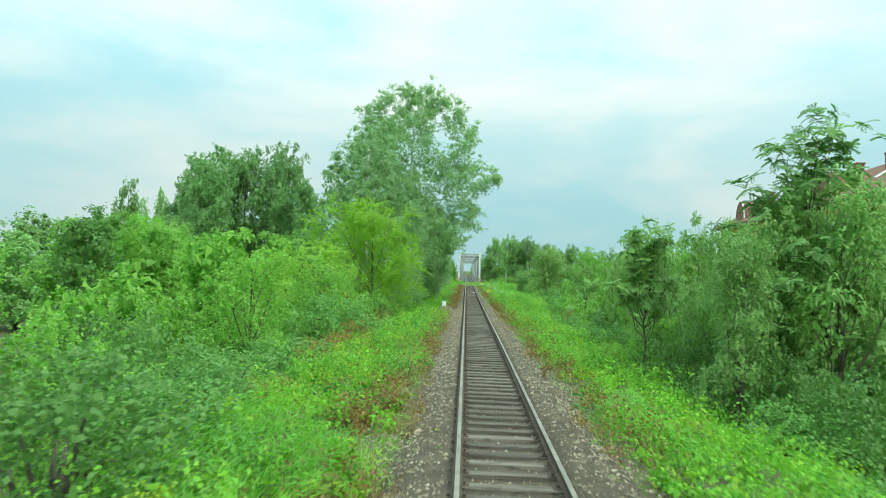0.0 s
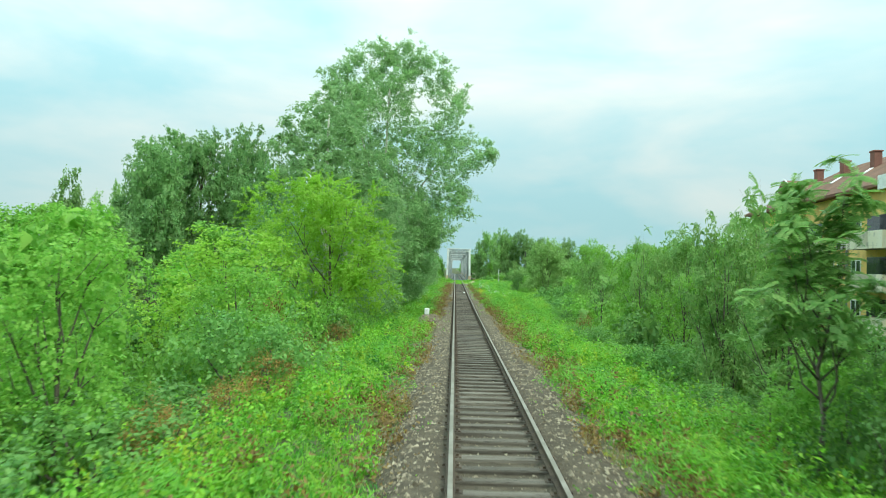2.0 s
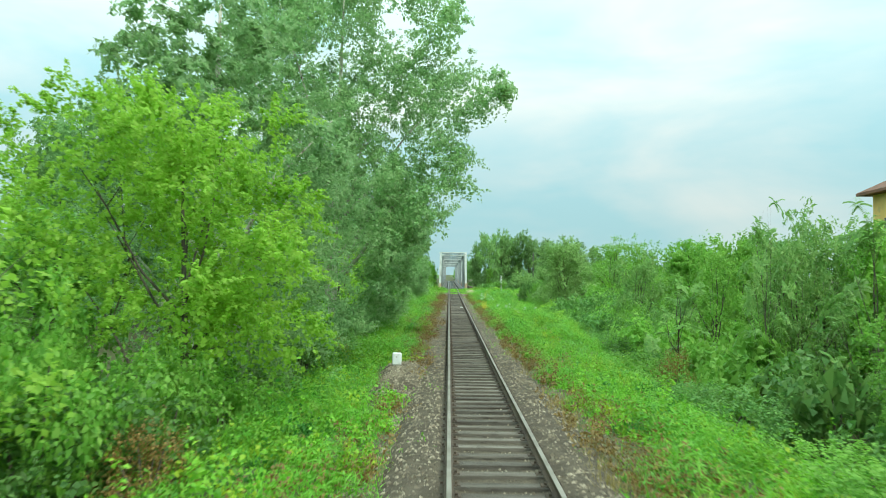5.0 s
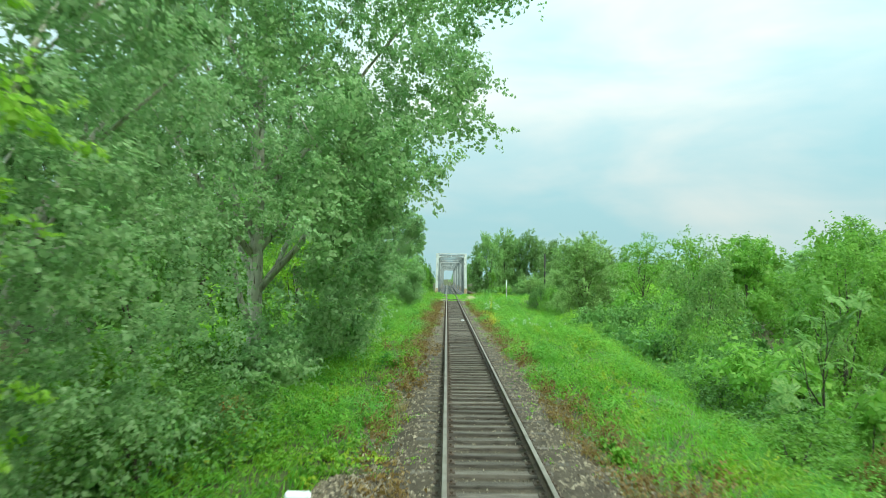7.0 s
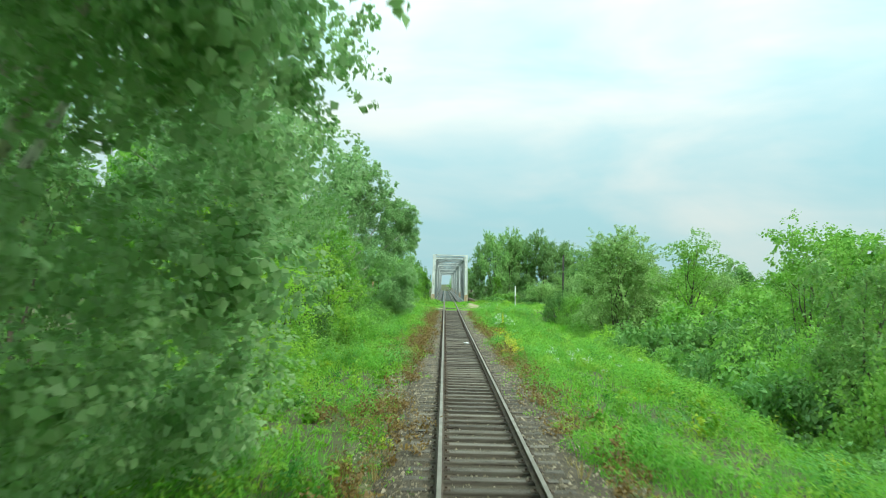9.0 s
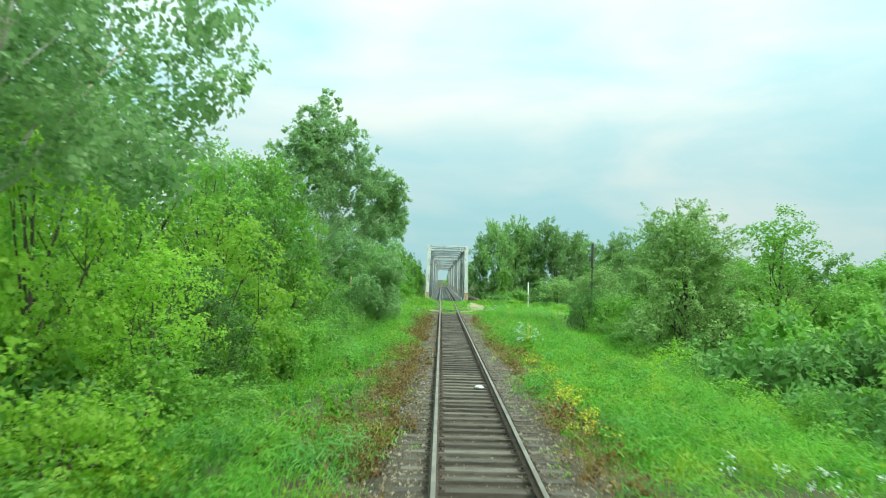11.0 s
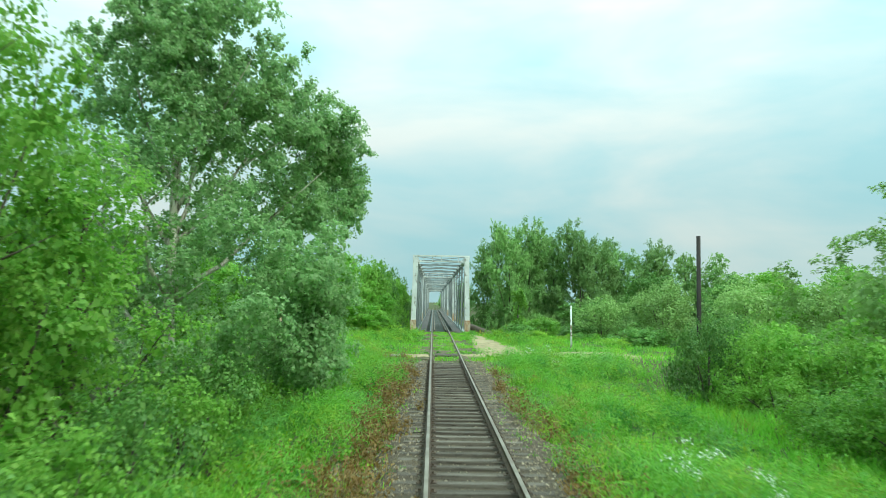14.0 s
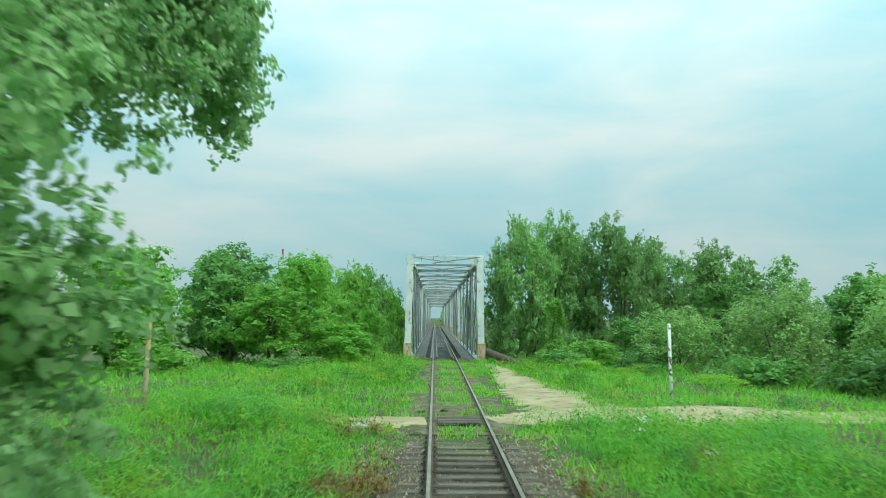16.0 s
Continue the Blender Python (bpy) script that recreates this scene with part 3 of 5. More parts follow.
# ---- trees and bushes ----
SKIRT = [(1.2, 2.2, 1.5), (2.4, 4.4, 1.6), (3.1, 6.8, 1.6), (3.3, 9.2, 1.6)]
poplar_a = make_tree("poplar", 11, 23.4, 6.8, 5.5, 150000, 0.132, "poplar", 0.27, "tall grey-green poplar with a pale trunk beside the track", lean=0.5, cover=0.6, dense=2.4,
                     extra=[(0.9, -2.4, 2.4, 1.0), (2.5, -1.0, 3.4, 1.2), (3.1, 1.4, 2.8, 1.2), (2.6, 3.4, 2.0, 1.3), (3.9, 0.2, 4.6, 1.2), (-1.5, -3.0, 3.2, 1.0), (1.6, -3.5, 2.0, 1.0), (2.6, -2.5, 4.8, 1.1), (-0.6, -2.0, 6.0, 1.2), (3.4, -4.6, 5.6, 1.0), (4.3, -2.0, 6.6, 1.2), (5.6, -2.6, 11.2, 1.6), (6.8, -2.2, 10.6, 1.3), (6.2, -3.0, 9.4, 1.6), (4.6, -4.0, 7.6, 1.7), (8.9, -3.4, 13.6, 1.0), (7.6, -3.0, 13.0, 1.7), (5.6, -1.5, 13.6, 2.2), (5.6, -2.0, 17.0, 1.8), (4.2, 0.0, 19.4, 1.8), (2.2, 0.4, 21.4, 1.5), (6.6, -1.0, 15.0, 1.6), (-3.2, 0.0, 17.0, 1.9), (-2.6, 0.0, 19.4, 1.7), (0.4, 0.5, 22.3, 1.1), (-2.3, 0.0, 22.0, 1.4), (-4.2, 0.0, 20.0, 1.6), (-4.9, 0.2, 17.8, 1.7), (-5.1, 0.0, 15.5, 1.8), (1.8, 0.0, 23.0, 1.2), (4.9, -0.5, 20.6, 1.4), (6.2, -0.5, 18.6, 1.5), (3.5, 0.0, 21.8, 1.2), (-0.4, 0.0, 22.6, 1.2), (-3.2, 0.3, 21.2, 1.3)]
                     + [(x + 0.25 * math.sin(3 * y), y, z + 0.4 * math.sin(2 * y), r) for y in (-4.5, -2.2, 0.2, 2.6, 5.0) for x, z, r in SKIRT if y > 0 or z > 6])
place(poplar_a, -7.0, 75.0, 1.0, 0, first=True)
poplar_b = make_tree("poplar", 12, 19.0, 5.8, 2.0, 24000, 0.23, "poplar", 0.34, "grey-green poplar, its leafy branches reaching to the ground", corners=3, cover=0.5, low=(9.5, 56000, 0.11), dense=0.6, limbs=9,
                     extra=[(x + 0.5 + 0.25 * math.sin(3 * y), y, z + 0.4 * math.sin(2 * y), r) for y in (-3.0, -0.5, 2.0, 4.5) for x, z, r in SKIRT])
place(poplar_b, -9.4, 63.0, 1.0, 0, first=True)
poplar_d = make_tree("poplar", 14, 16.5, 5.4, 7.6, 32000, 0.15, "poplar", 0.26, "grey-green poplar with a high crown over the thicket", cover=0.45, dense=1.3,
                     extra=[(3.8, -1.0, 8.4, 1.4), (4.6, 0.5, 9.4, 1.3), (3.4, 1.6, 8.2, 1.4), (5.0, -0.4, 10.6, 1.3)])
place(poplar_d, -10.0, 97.0, 1.0, 0, first=True)
lime_tree = make_tree("round", 19, 10.0, 5.0, 2.4, 46000, 0.12, "lime", 0.13, "broad young tree of bright lime-green leaves beside the marker post", puff=0.8, droop=0.25, cover=0.62, dense=1.2, limbs=8)
place(lime_tree, -7.7, 55.0, 1.0, 0, first=True)
LOBES_C = [(0.2, 0.0, 15.2, 1.2), (-0.9, 0.5, 14.0, 1.3), (1.2, -0.3, 13.4, 1.3), (0.0, -0.8, 12.4, 1.6), (1.7, 0.6, 11.4, 1.5), (-1.7, 0.0, 11.6, 1.5), (-2.4, 0.8, 9.6, 1.7), (0.4, 1.2, 10.0, 1.7),
           (2.6, -0.4, 9.4, 1.5), (3.4, 1.6, 7.6, 1.6), (5.0, 1.8, 7.2, 1.2), (5.9, 2.2, 6.6, 0.95), (4.4, -0.6, 6.4, 1.3), (6.2, 0.8, 7.4, 0.9), (-2.8, -0.8, 7.2, 1.8), (-0.6, -1.8, 7.8, 1.6), (1.4, 0.4, 7.6, 1.3),
           (-1.8, 1.4, 5.2, 1.8), (0.8, -1.6, 4.6, 1.6), (2.4, 0.6, 4.2, 1.4), (-3.0, -0.6, 3.6, 1.8), (-0.4, 1.0, 3.0, 1.7), (1.8, -1.0, 2.2, 1.5), (2.6, 1.6, 1.8, 1.3), (-2.0, 1.6, 1.6, 1.6), (0.6, -2.4, 1.6, 1.5), (1.5, 2.5, 7.5, 1.5), (3.0, 2.8, 8.2, 1.3), (2.2, -1.5, 6.2, 1.4), (0.0, 2.6, 6.0, 1.6), (4.2, 2.4, 8.4, 1.0), (-1.6, 2.2, 8.4, 1.4), (3.4, 0.2, 2.6, 1.0), (3.8, 0.4, 3.6, 1.2), (4.0, -0.8, 4.6, 1.0), (3.6, 1.2, 1.4, 1.2), (3.9, -0.4, 2.0, 1.0), (2.8, -1.8, 3.2, 1.3), (-3.4, 0.6, 5.6, 1.7), (2.6, 0.8, 5.8, 1.3),
           (3.4, 0.0, 10.6, 1.2), (2.8, 0.3, 12.2, 1.1), (1.9, 0.0, 13.9, 1.0), (-0.6, -0.3, 13.2, 1.2), (4.6, 0.5, 8.8, 1.3), (5.3, 0.9, 8.6, 1.0), (4.2, -0.6, 9.6, 1.1), (5.6, 1.0, 8.3, 1.0), (5.4, 0.4, 9.2, 0.95), (4.1, 0.8, 3.4, 0.9), (4.2, 1.2, 2.0, 0.85), (4.0, 0.6, 4.8, 0.85), (4.0, 1.4, 1.0, 0.8), (4.5, 0.2, 5.3, 1.1), (4.6, 0.6, 3.9, 1.0), (4.4, 0.0, 2.8, 1.0), (0.6, -1.5, 9.2, 1.2), (0.2, -1.4, 10.8, 1.1), (0.3, -1.3, 12.2, 0.9), (3.2, 1.4, 6.6, 1.2), (4.2, -1.2, 6.2, 0.9)]
LOBES_C = [(x + (0.9 if z < 6 and x > 1.5 else 0.0) - (0.7 if x > 5 else 0.0), y + (-1.3 if z < 6 and x > 1.5 else 3.4 if z >= 6 and x > 4.0 else 1.4 if z >= 6 and x > 2.5 else 0.0),
            z + (0.8 if z >= 6 and x > 4.0 else 0.0), r * (1.32 if z > 8.5 else 1.12)) for x, y, z, r in LOBES_C]
poplar_c = make_tree("poplar", 13, 16.4, 5.2, 1.0, 68000, 0.135, "poplar", 0.24, "slender poplar with a dense grey-green crown by the level crossing", low=(9.2, 62000, 0.125), dense=2.4, puff=0.42, cover=0.62, lobes=LOBES_C, limbs=14)
place(poplar_c, -9.5, 134.6, 1.0, 0, first=True)

LABELS = {"lime": "dense bush of bright lime-green leaves on the bank", "mid": "dense green leafy bush on the bank", "deep": "dark green bush in the thicket"}
TLABELS = {"lime": "broad young tree with bright green leaves", "mid": "leafy green tree in the wood beside the line", "deep": "dark green broadleaf tree in the wood"}
BUSH = {m: Grove([make_bush(s, 3.0, 2.2, 3400, 0.112, m, LABELS[m]) for s in ss], 3.0) for m, ss in (("lime", (21, 22)), ("mid", (23, 24)), ("deep", (25, 26)))}
BACK = {m: Grove([make_bush(s, 3.2, 2.5, 2100, 0.245, m, LABELS[m], 0.5, 3) for s in ss], 3.2) for m, ss in (("lime", (27,)), ("mid", (28, 29)), ("deep", (30,)))}
TREE = {m: Grove([make_tree("round", s, 8.0, 3.2, 1.0, 6200, 0.152, m, 0.13, TLABELS[m], puff=0.6, droop=0.25, cover=0.62) for s in ss], 8.0) for m, ss in (("lime", (31,)), ("mid", (32, 36)), ("deep", (34,)))}
TREE["pinnate"] = Grove([make_tree("round", s, 8.0, 3.2, 1.0, 5000, 0.31, "feather", 0.12, "tree with long drooping compound leaves on the slope", puff=0.6, slim=0.34, droop=0.3, cover=0.55) for s in (35, 33)], 8.0)
WOOD = {m: Grove([make_tree("round", s, 8.0, 3.4, 0.8, 6200, 0.225, m, 0.13, TLABELS[m], puff=0.62, corners=3, limbs=6, droop=0.4, cover=0.6) for s in ss], 8.0) for m, ss in (("lime", (37,)), ("mid", (38, 39)), ("deep", (40, 44)))}
FAR = Grove([make_tree("poplar", s, 14.0, 4.8, 0.8, 4600, 0.46, "far", 0.2, "distant broadleaf tree with a full dark crown", puff=0.8, corners=3, limbs=6) for s in (41, 42, 43)], 14.0)
WILLOW = Grove([make_tree("round", 61, 8.0, 4.2, 0.2, 42000, 0.125, "willow", 0.14, "rounded grey-green willow tree on the meadow's edge", puff=0.75, slim=0.42, dense=3.0)], 8.0)
RIVER = Grove([make_tree("round", s, 14.0, 4.8, 0.5, 20000, 0.22, "far", 0.2, "tall dark green tree on the river bank", puff=0.9, corners=3, limbs=8, droop=0.2, rise=0.8) for s in (45, 46)], 14.0)
BIG = Grove([make_tree("round", s, 14.0, 5.4, 2.0, 17000, 0.28, "hazy", 0.25, "large old broadleaf tree with a rounded crown", puff=0.8, corners=3) for s in (71, 72)], 14.0)
OSIER = Grove([make_tree("round", 62, 5.0, 3.6, 0.0, 6500, 0.21, "willow", 0.1, "broad rounded osier willow bush beside the sandy road", "tree", puff=0.45, limbs=8)], 5.0)
FEATHER = Grove([make_feather_tree(s, 9.0, 3.3, 2.0, 46, "feather", "slim tree with long feathery leaves on the slope") for s in (51, 52)], 9.0)

near_locust = make_feather_tree(57, 11.6, 3.2, 1.6, 330, "locust", "dark green locust tree with tiers of feathery leaves on the slope", 0.36, 0.13, 34)
place(near_locust, 9.9, 23.8, 1.0, 40, first=True)
young_locust = make_feather_tree(58, 5.7, 1.45, 2.5, 120, "feather", "slim young locust tree with a flat spreading crown", 0.3, 0.06, 16)
place(young_locust, 5.8, 27.1, 1.0, 10, first=True)

rnd = random.Random(5)
# thicket down the western side
for y in np.arange(11, 124, 4.3):
    x = -7.1 - (0.3 if y > 96 else 0)
    if abs(y - 75) > 2.5 and abs(y - 63) > 2:
        kind = rnd.choice(["deep"] if y < 30 else ["deep", "deep", "mid"] if y < 50 or 56 < y < 82 else ["lime", "lime", "mid", "mid"])
        BUSH[kind].put(x + rnd.uniform(-1.2, 0.3), y + rnd.uniform(-1, 1), rnd.uniform(0.2, 2.3), rnd.uniform(0.95, 1.5))
for y in np.arange(16, 126, 4.2):
    for k, x in enumerate((-11.0, -15.5, -21.0) if y < 62 else (-11.0,)):
        if y > (16, 25, 35)[k] and (k == 0 or int(y) % 3):
            grove = BUSH if y < (52, 44, 36)[k] else BACK
            kind = rnd.choice(["mid", "mid", "deep"] if y < 46 else ["lime", "mid", "mid", "deep"])
            grove[kind].put(x + rnd.uniform(-1, 1), y + rnd.uniform(-1.5, 1.5), (rnd.uniform(0.9, 2.3) + 0.3 * k) if y < 62 else rnd.uniform(1.0, 2.6), rnd.uniform(1.1, 1.5) + 0.1 * k)
# thicket down the eastern side
for y in np.arange(13, 126, 4.1):
    x = 7.7 + 3.2 * float(smooth(y, 60, 105)) + (2.2 if 86 < y < 104 else 0.0)
    BUSH[rnd.choice(["mid", "deep", "deep", "mid"] if y < 92 else ["mid", "mid", "lime"])].put(x + rnd.uniform(-0.7, 1), y + rnd.uniform(-1, 1), rnd.uniform(-1.0, 0.4), rnd.uniform(0.9, 1.25))
for y in np.arange(21, 126, 4.4):
    for k, x in enumerate((12.0, 17.0) if y < 44 else (12.6,)):
        if y > (21, 28)[k]:
            grove = BUSH if y < 42 else BACK
            grove[rnd.choice(["mid", "deep", "deep", "mid"] if grove is BACK else ["mid", "deep"])].put(x + rnd.uniform(-1, 1), y + rnd.uniform(-1.5, 1.5), (rnd.uniform(0.3, 1.9) if y < 36 or y > 56 else rnd.uniform(-0.8, 0.3)) + 0.8 * k, rnd.uniform(1.0, 1.35))
# trees of the western wood: x, y, top, width, kind
for x, y, top, wide, kind in (
        (-9.5, 30, 3.6, 0.8, "mid"), (-8.8, 41, 2.9, 0.8, "mid"), (-11.3, 48, 4.3, 1.3, "lime"), (-10.4, 125, 9.6, 1.15, "mid"), (-11.4, 122.5, 8.6, 1.1, "deep"), (-9.4, 128, 6.4, 0.9, "mid"), (-12.6, 127.5, 10.2, 1.2, "mid"),
        (-13, 88, 8.0, 1.1, "deep"), (-9.5, 94, 5.5, 0.9, "lime"), (-11.5, 103, 7.4, 1.05, "lime"), (-12.5, 110, 9.5, 1.15, "mid"), (-11.5, 118, 8.8, 1.2, "mid"), (-8.8, 104.5, 3.6, 0.75, "lime"), (-9.8, 113, 5.6, 1.1, "lime"), (-8.6, 108, 3.2, 0.7, "deep"), (-14.5, 125, 9.0, 1.2, "mid")):
    TREE[kind].put(x, y, top, wide)
for x, y, top, wide, kind in (
        (-13, 36, 4.4, 0.9, "mid"), (-15, 55, 3.4, 1.1, "mid"), (-20, 44, 4.8, 1.1, "mid"), (-24, 30, 3.4, 1.1, "mid"), (-28, 52, 6.0, 1.2, "deep"), (-18, 68, 5.6, 1.2, "mid"),
        (-30, 40, 4.0, 1.2, "mid"), (-34, 62, 6.0, 1.3, "mid"), (-20, 96, 9.0, 1.3, "deep"), (-17, 106, 11.0, 1.3, "mid"), (-19, 117, 11.5, 1.4, "mid"), (-20, 128, 9.0, 1.3, "mid"), (-16, 139, 6.5, 1.0, "mid"), (-26, 138, 7.5, 1.2, "deep")):
    WOOD[kind].put(x, y, top, wide)
# trees of the eastern wood
for x, y, top, wide in ((12.2, 29.0, 6.4, 0.8), (11.0, 25.0, 7.6, 0.8), (8.3, 34.0, 5.4, 0.6), (14.0, 34.5, 6.0, 0.9), (17.8, 60, 8.0, 0.8), (14.5, 62, 5.4, 0.8), (11.5, 75, 3.0, 0.7), (12.4, 66.5, 5.8, 0.5)):
    FEATHER.put(x, y, top, wide)
for x, y, top, wide, kind in ((9.4, 37.3, 2.4, 0.6, "pinnate"), (10.2, 44.0, 5.2, 0.62, "pinnate"), (12.8, 30.4, 6.0, 0.95, "pinnate"), (15.2, 33, 6.4, 0.95, "pinnate"), (15.4, 37.4, 4.6, 0.8, "pinnate"), (12.4, 43.5, 2.4, 0.6, "pinnate"), (19.6, 66, 7.2, 0.75, "mid"), (16.4, 52, 3.0, 0.7, "pinnate"), (10.8, 23.0, 6.2, 0.8, "pinnate"), (6.9, 20.6, 4.4, 0.5, "pinnate"), (9.0, 26.5, 4.8, 0.6, "pinnate"), (8.9, 23.5, 4.9, 0.6, "pinnate"), (13.2, 38.5, 1.9, 0.7, "pinnate"), (21.5, 63, 7.2, 0.8, "mid"), (11.0, 46, 2.4, 0.7, "pinnate"), (14.4, 68, 5.0, 0.7, "pinnate"), (12.0, 55, 3.0, 0.7, "mid"), (16.0, 82, 4.8, 0.9, "mid"), (17.6, 72, 6.0, 0.8, "pinnate"), (13.5, 92, 4.4, 0.8, "pinnate"), (17.0, 103, 6.2, 1.1, "mid"),
                              (13.4, 126, 7.3, 1.25, "willow"), (20.0, 129, 7.2, 1.2, "mid")):
    (TREE[kind] if kind in TREE else WILLOW).put(x, y, top, wide)
for x, y, top, wide, kind in (
        (18.5, 24, 6.6, 1.0, "deep"), (17.8, 40, 4.4, 0.9, "deep"), (18.6, 37, 5.4, 0.9, "deep"), (24.0, 44, 3.6, 1.0, "mid"), (18.0, 63, 4.6, 0.9, "mid"), (20.0, 72, 5.6, 1.0, "mid"), (26.0, 80, 5.6, 1.2, "mid"),
        (21.0, 92, 6.0, 1.1, "mid"), (27.0, 100, 6.6, 1.2, "deep"), (24.0, 112, 6.6, 1.2, "mid"), (30.0, 124, 6.6, 1.3, "mid"), (33, 90, 6.0, 1.3, "mid"), (31, 108, 6.4, 1.3, "deep")):
    WOOD[kind].put(x, y, top, wide)
# hedge and wood beyond the crossing
for x, y, top, wide, kind in (
        (-6.3, 173, 2.6, 0.8, "mid"), (-10, 170, 4.6, 1.0, "mid"), (-7.2, 187, 7.0, 1.0, "mid"), (-6.6, 193, 6.6, 0.9, "deep"), (-5.0, 197, 5.6, 0.62, "mid"), (-4.9, 204, 6.2, 0.66, "deep"), (-5.8, 183, 3.6, 0.6, "mid"), (-9, 200, 7.0, 1.2, "mid"), (-9.5, 178, 7.0, 1.1, "mid"), (-15, 178, 7.4, 1.2, "deep"), (-22, 180, 7.6, 1.3, "mid"), (-30, 180, 8.0, 1.3, "mid"), (-40, 176, 8.0, 1.3, "mid"), (-50, 168, 8.0, 1.4, "lime"), (-13, 173, 6.8, 1.1, "deep"), (-17, 168, 5.6, 1.1, "mid"), (-20, 172, 6.8, 1.1, "mid"), (-24, 166, 6.4, 1.1, "deep"), (-28, 170, 7.0, 1.2, "mid"),
        (-31, 162, 6.4, 1.2, "deep"), (-36, 166, 7.0, 1.2, "mid"), (-38, 158, 6.6, 1.2, "lime"), (-44, 160, 7.4, 1.2, "mid"), (-48, 152, 7.0, 1.2, "mid"), (-54, 158, 7.4, 1.3, "mid"), (-10, 182, 7.2, 1.1, "mid"), (-16, 184, 7.0, 1.2, "deep"),
        (13, 176, 3.2, 0.9, "deep"), (24, 170, 5.2, 1.1, "deep"), (27, 166, 4.8, 1.1, "mid"), (31, 165, 5.4, 1.2, "mid"), (32, 157, 4.6, 1.1, "mid"),
        (37, 161, 5.4, 1.2, "deep"), (38, 151, 5.0, 1.2, "mid"), (44, 156, 6.0, 1.3, "mid"), (19, 178, 5.6, 1.1, "deep"), (29, 176, 6.0, 1.2, "mid"), (36, 174, 6.4, 1.2, "mid"), (50, 150, 6.2, 1.3, "mid"), (24, 148, 3.6, 1.0, "mid"), (19, 142, 3.4, 0.9, "mid")):
    WOOD[kind].put(x, y, top, wide)
for x, y, top, wide in ((-8, 166, 0.9, 0.8), (-14, 164, 1.6, 0.9), (-19, 160, 1.8, 1.0), (-26, 158, 2.0, 1.0), (-32, 154, 2.2, 1.0), (-12, 146, 0.6, 0.7), (-15, 143, 1.8, 0.9),
                        (8.5, 172, 1.6, 0.9), (6.5, 170, 1.2, 0.7), (11, 168, 1.4, 0.9), (14, 162, 1.4, 0.9), (18, 158, 1.8, 1.0), (23, 154, 1.8, 1.0), (14, 139, 2.0, 0.9), (15.5, 145, 2.2, 0.9), (16, 135, 2.0, 0.9), (13, 133, 0.9, 0.8), (20, 136, 2.6, 1.0)):
    BACK["mid" if (x * 7 + y) % 3 < 2 else "deep"].put(x, y, top * 1.2, wide)
for x, y, top, wide in (
        (23, 204, 7.6, 0.8), (29, 205, 9.0, 0.9), (33, 208, 10.6, 0.9),
        (37.5, 208, 10.0, 0.9), (45, 206, 9.0, 1.0), (53, 204, 9.4, 1.1), (62, 200, 8.8, 1.1), (72, 204, 9.5, 1.2), (84, 190, 9.0, 1.2), 
        (-56, 118, 16.0, 0.7), (-60, 150, 18.0, 0.5), (-64, 150, 18.5, 0.5), (-69, 152, 16.0, 0.5),
        (-55, 90, 9.0, 1.2), (-44, 70, 5.6, 1.1), (-40, 96, 9.0, 1.1),
        (-18, 420, 11.0, 1.2), (12, 422, 12.0, 1.2), (7.5, 436, 11.0, 1.0), (5.0, 428, 9.5, 0.66), (4.0, 422, 9.0, 0.55), (-10.5, 440, 5.0, 0.9), (9, 450, 12.0, 1.2), (-34, 416, 12.0, 1.3), (28, 420, 12.0, 1.3), (5.5, 470, 8.0, 1.0), (-12, 470, 6.0, 1.2),
        (40, 132, 7.2, 1.2)):
    FAR.put(x, y, top, wide)
for x, y, top, wide in ((5.6, 195, 10.6, 0.7), (7.8, 192, 11.8, 0.75), (10.6, 197, 12.4, 0.85), (13.8, 199, 11.0, 0.85), (16.5, 196, 12.2, 0.85), (19.5, 200, 11.0, 0.85), (22.5, 203, 10.4, 0.9), (12.4, 205, 11.6, 0.9), (27.0, 204, 10.8, 0.9)):
    RIVER.put(x, y, top, wide)
for x, y, top, wide in ((-35, 112, 21.0, 1.15), (-30, 117, 21.5, 0.95), (-41, 115, 21.5, 1.1), (-47, 122, 18.5, 1.0), (-25, 108, 16.0, 0.9), (-38, 104, 16.0, 1.0)):
    BIG.put(x, y, top, wide)

# overgrown stump and a low mound of leaves beside the path
stump = make_tree("poplar", 81, 4.0, 0.9, 0.2, 2600, 0.17, "mid", 0.12, "narrow stump wrapped in green creepers", "creeper_stump", puff=0.3, lobes=[(0, 0, 0.5, 0.75), (0.1, 0, 1.2, 0.7), (-0.1, 0.1, 1.9, 0.6), (0.1, 0, 2.6, 0.5), (0, 0, 3.2, 0.42), (0, 0, 3.7, 0.3)], limbs=0)
place(stump, 6.7, 174.0, 1.0, 0, first=True)
for x, y, top, wide in ((7.6, 169, 0.95, 0.62), (9.6, 166, 0.7, 0.55), (-5.4, 171, 1.1, 0.6), (-4.2, 176, 1.0, 0.5), (11.5, 160, 0.8, 0.6)):
    BUSH["lime"].put(x, y, top, wide)
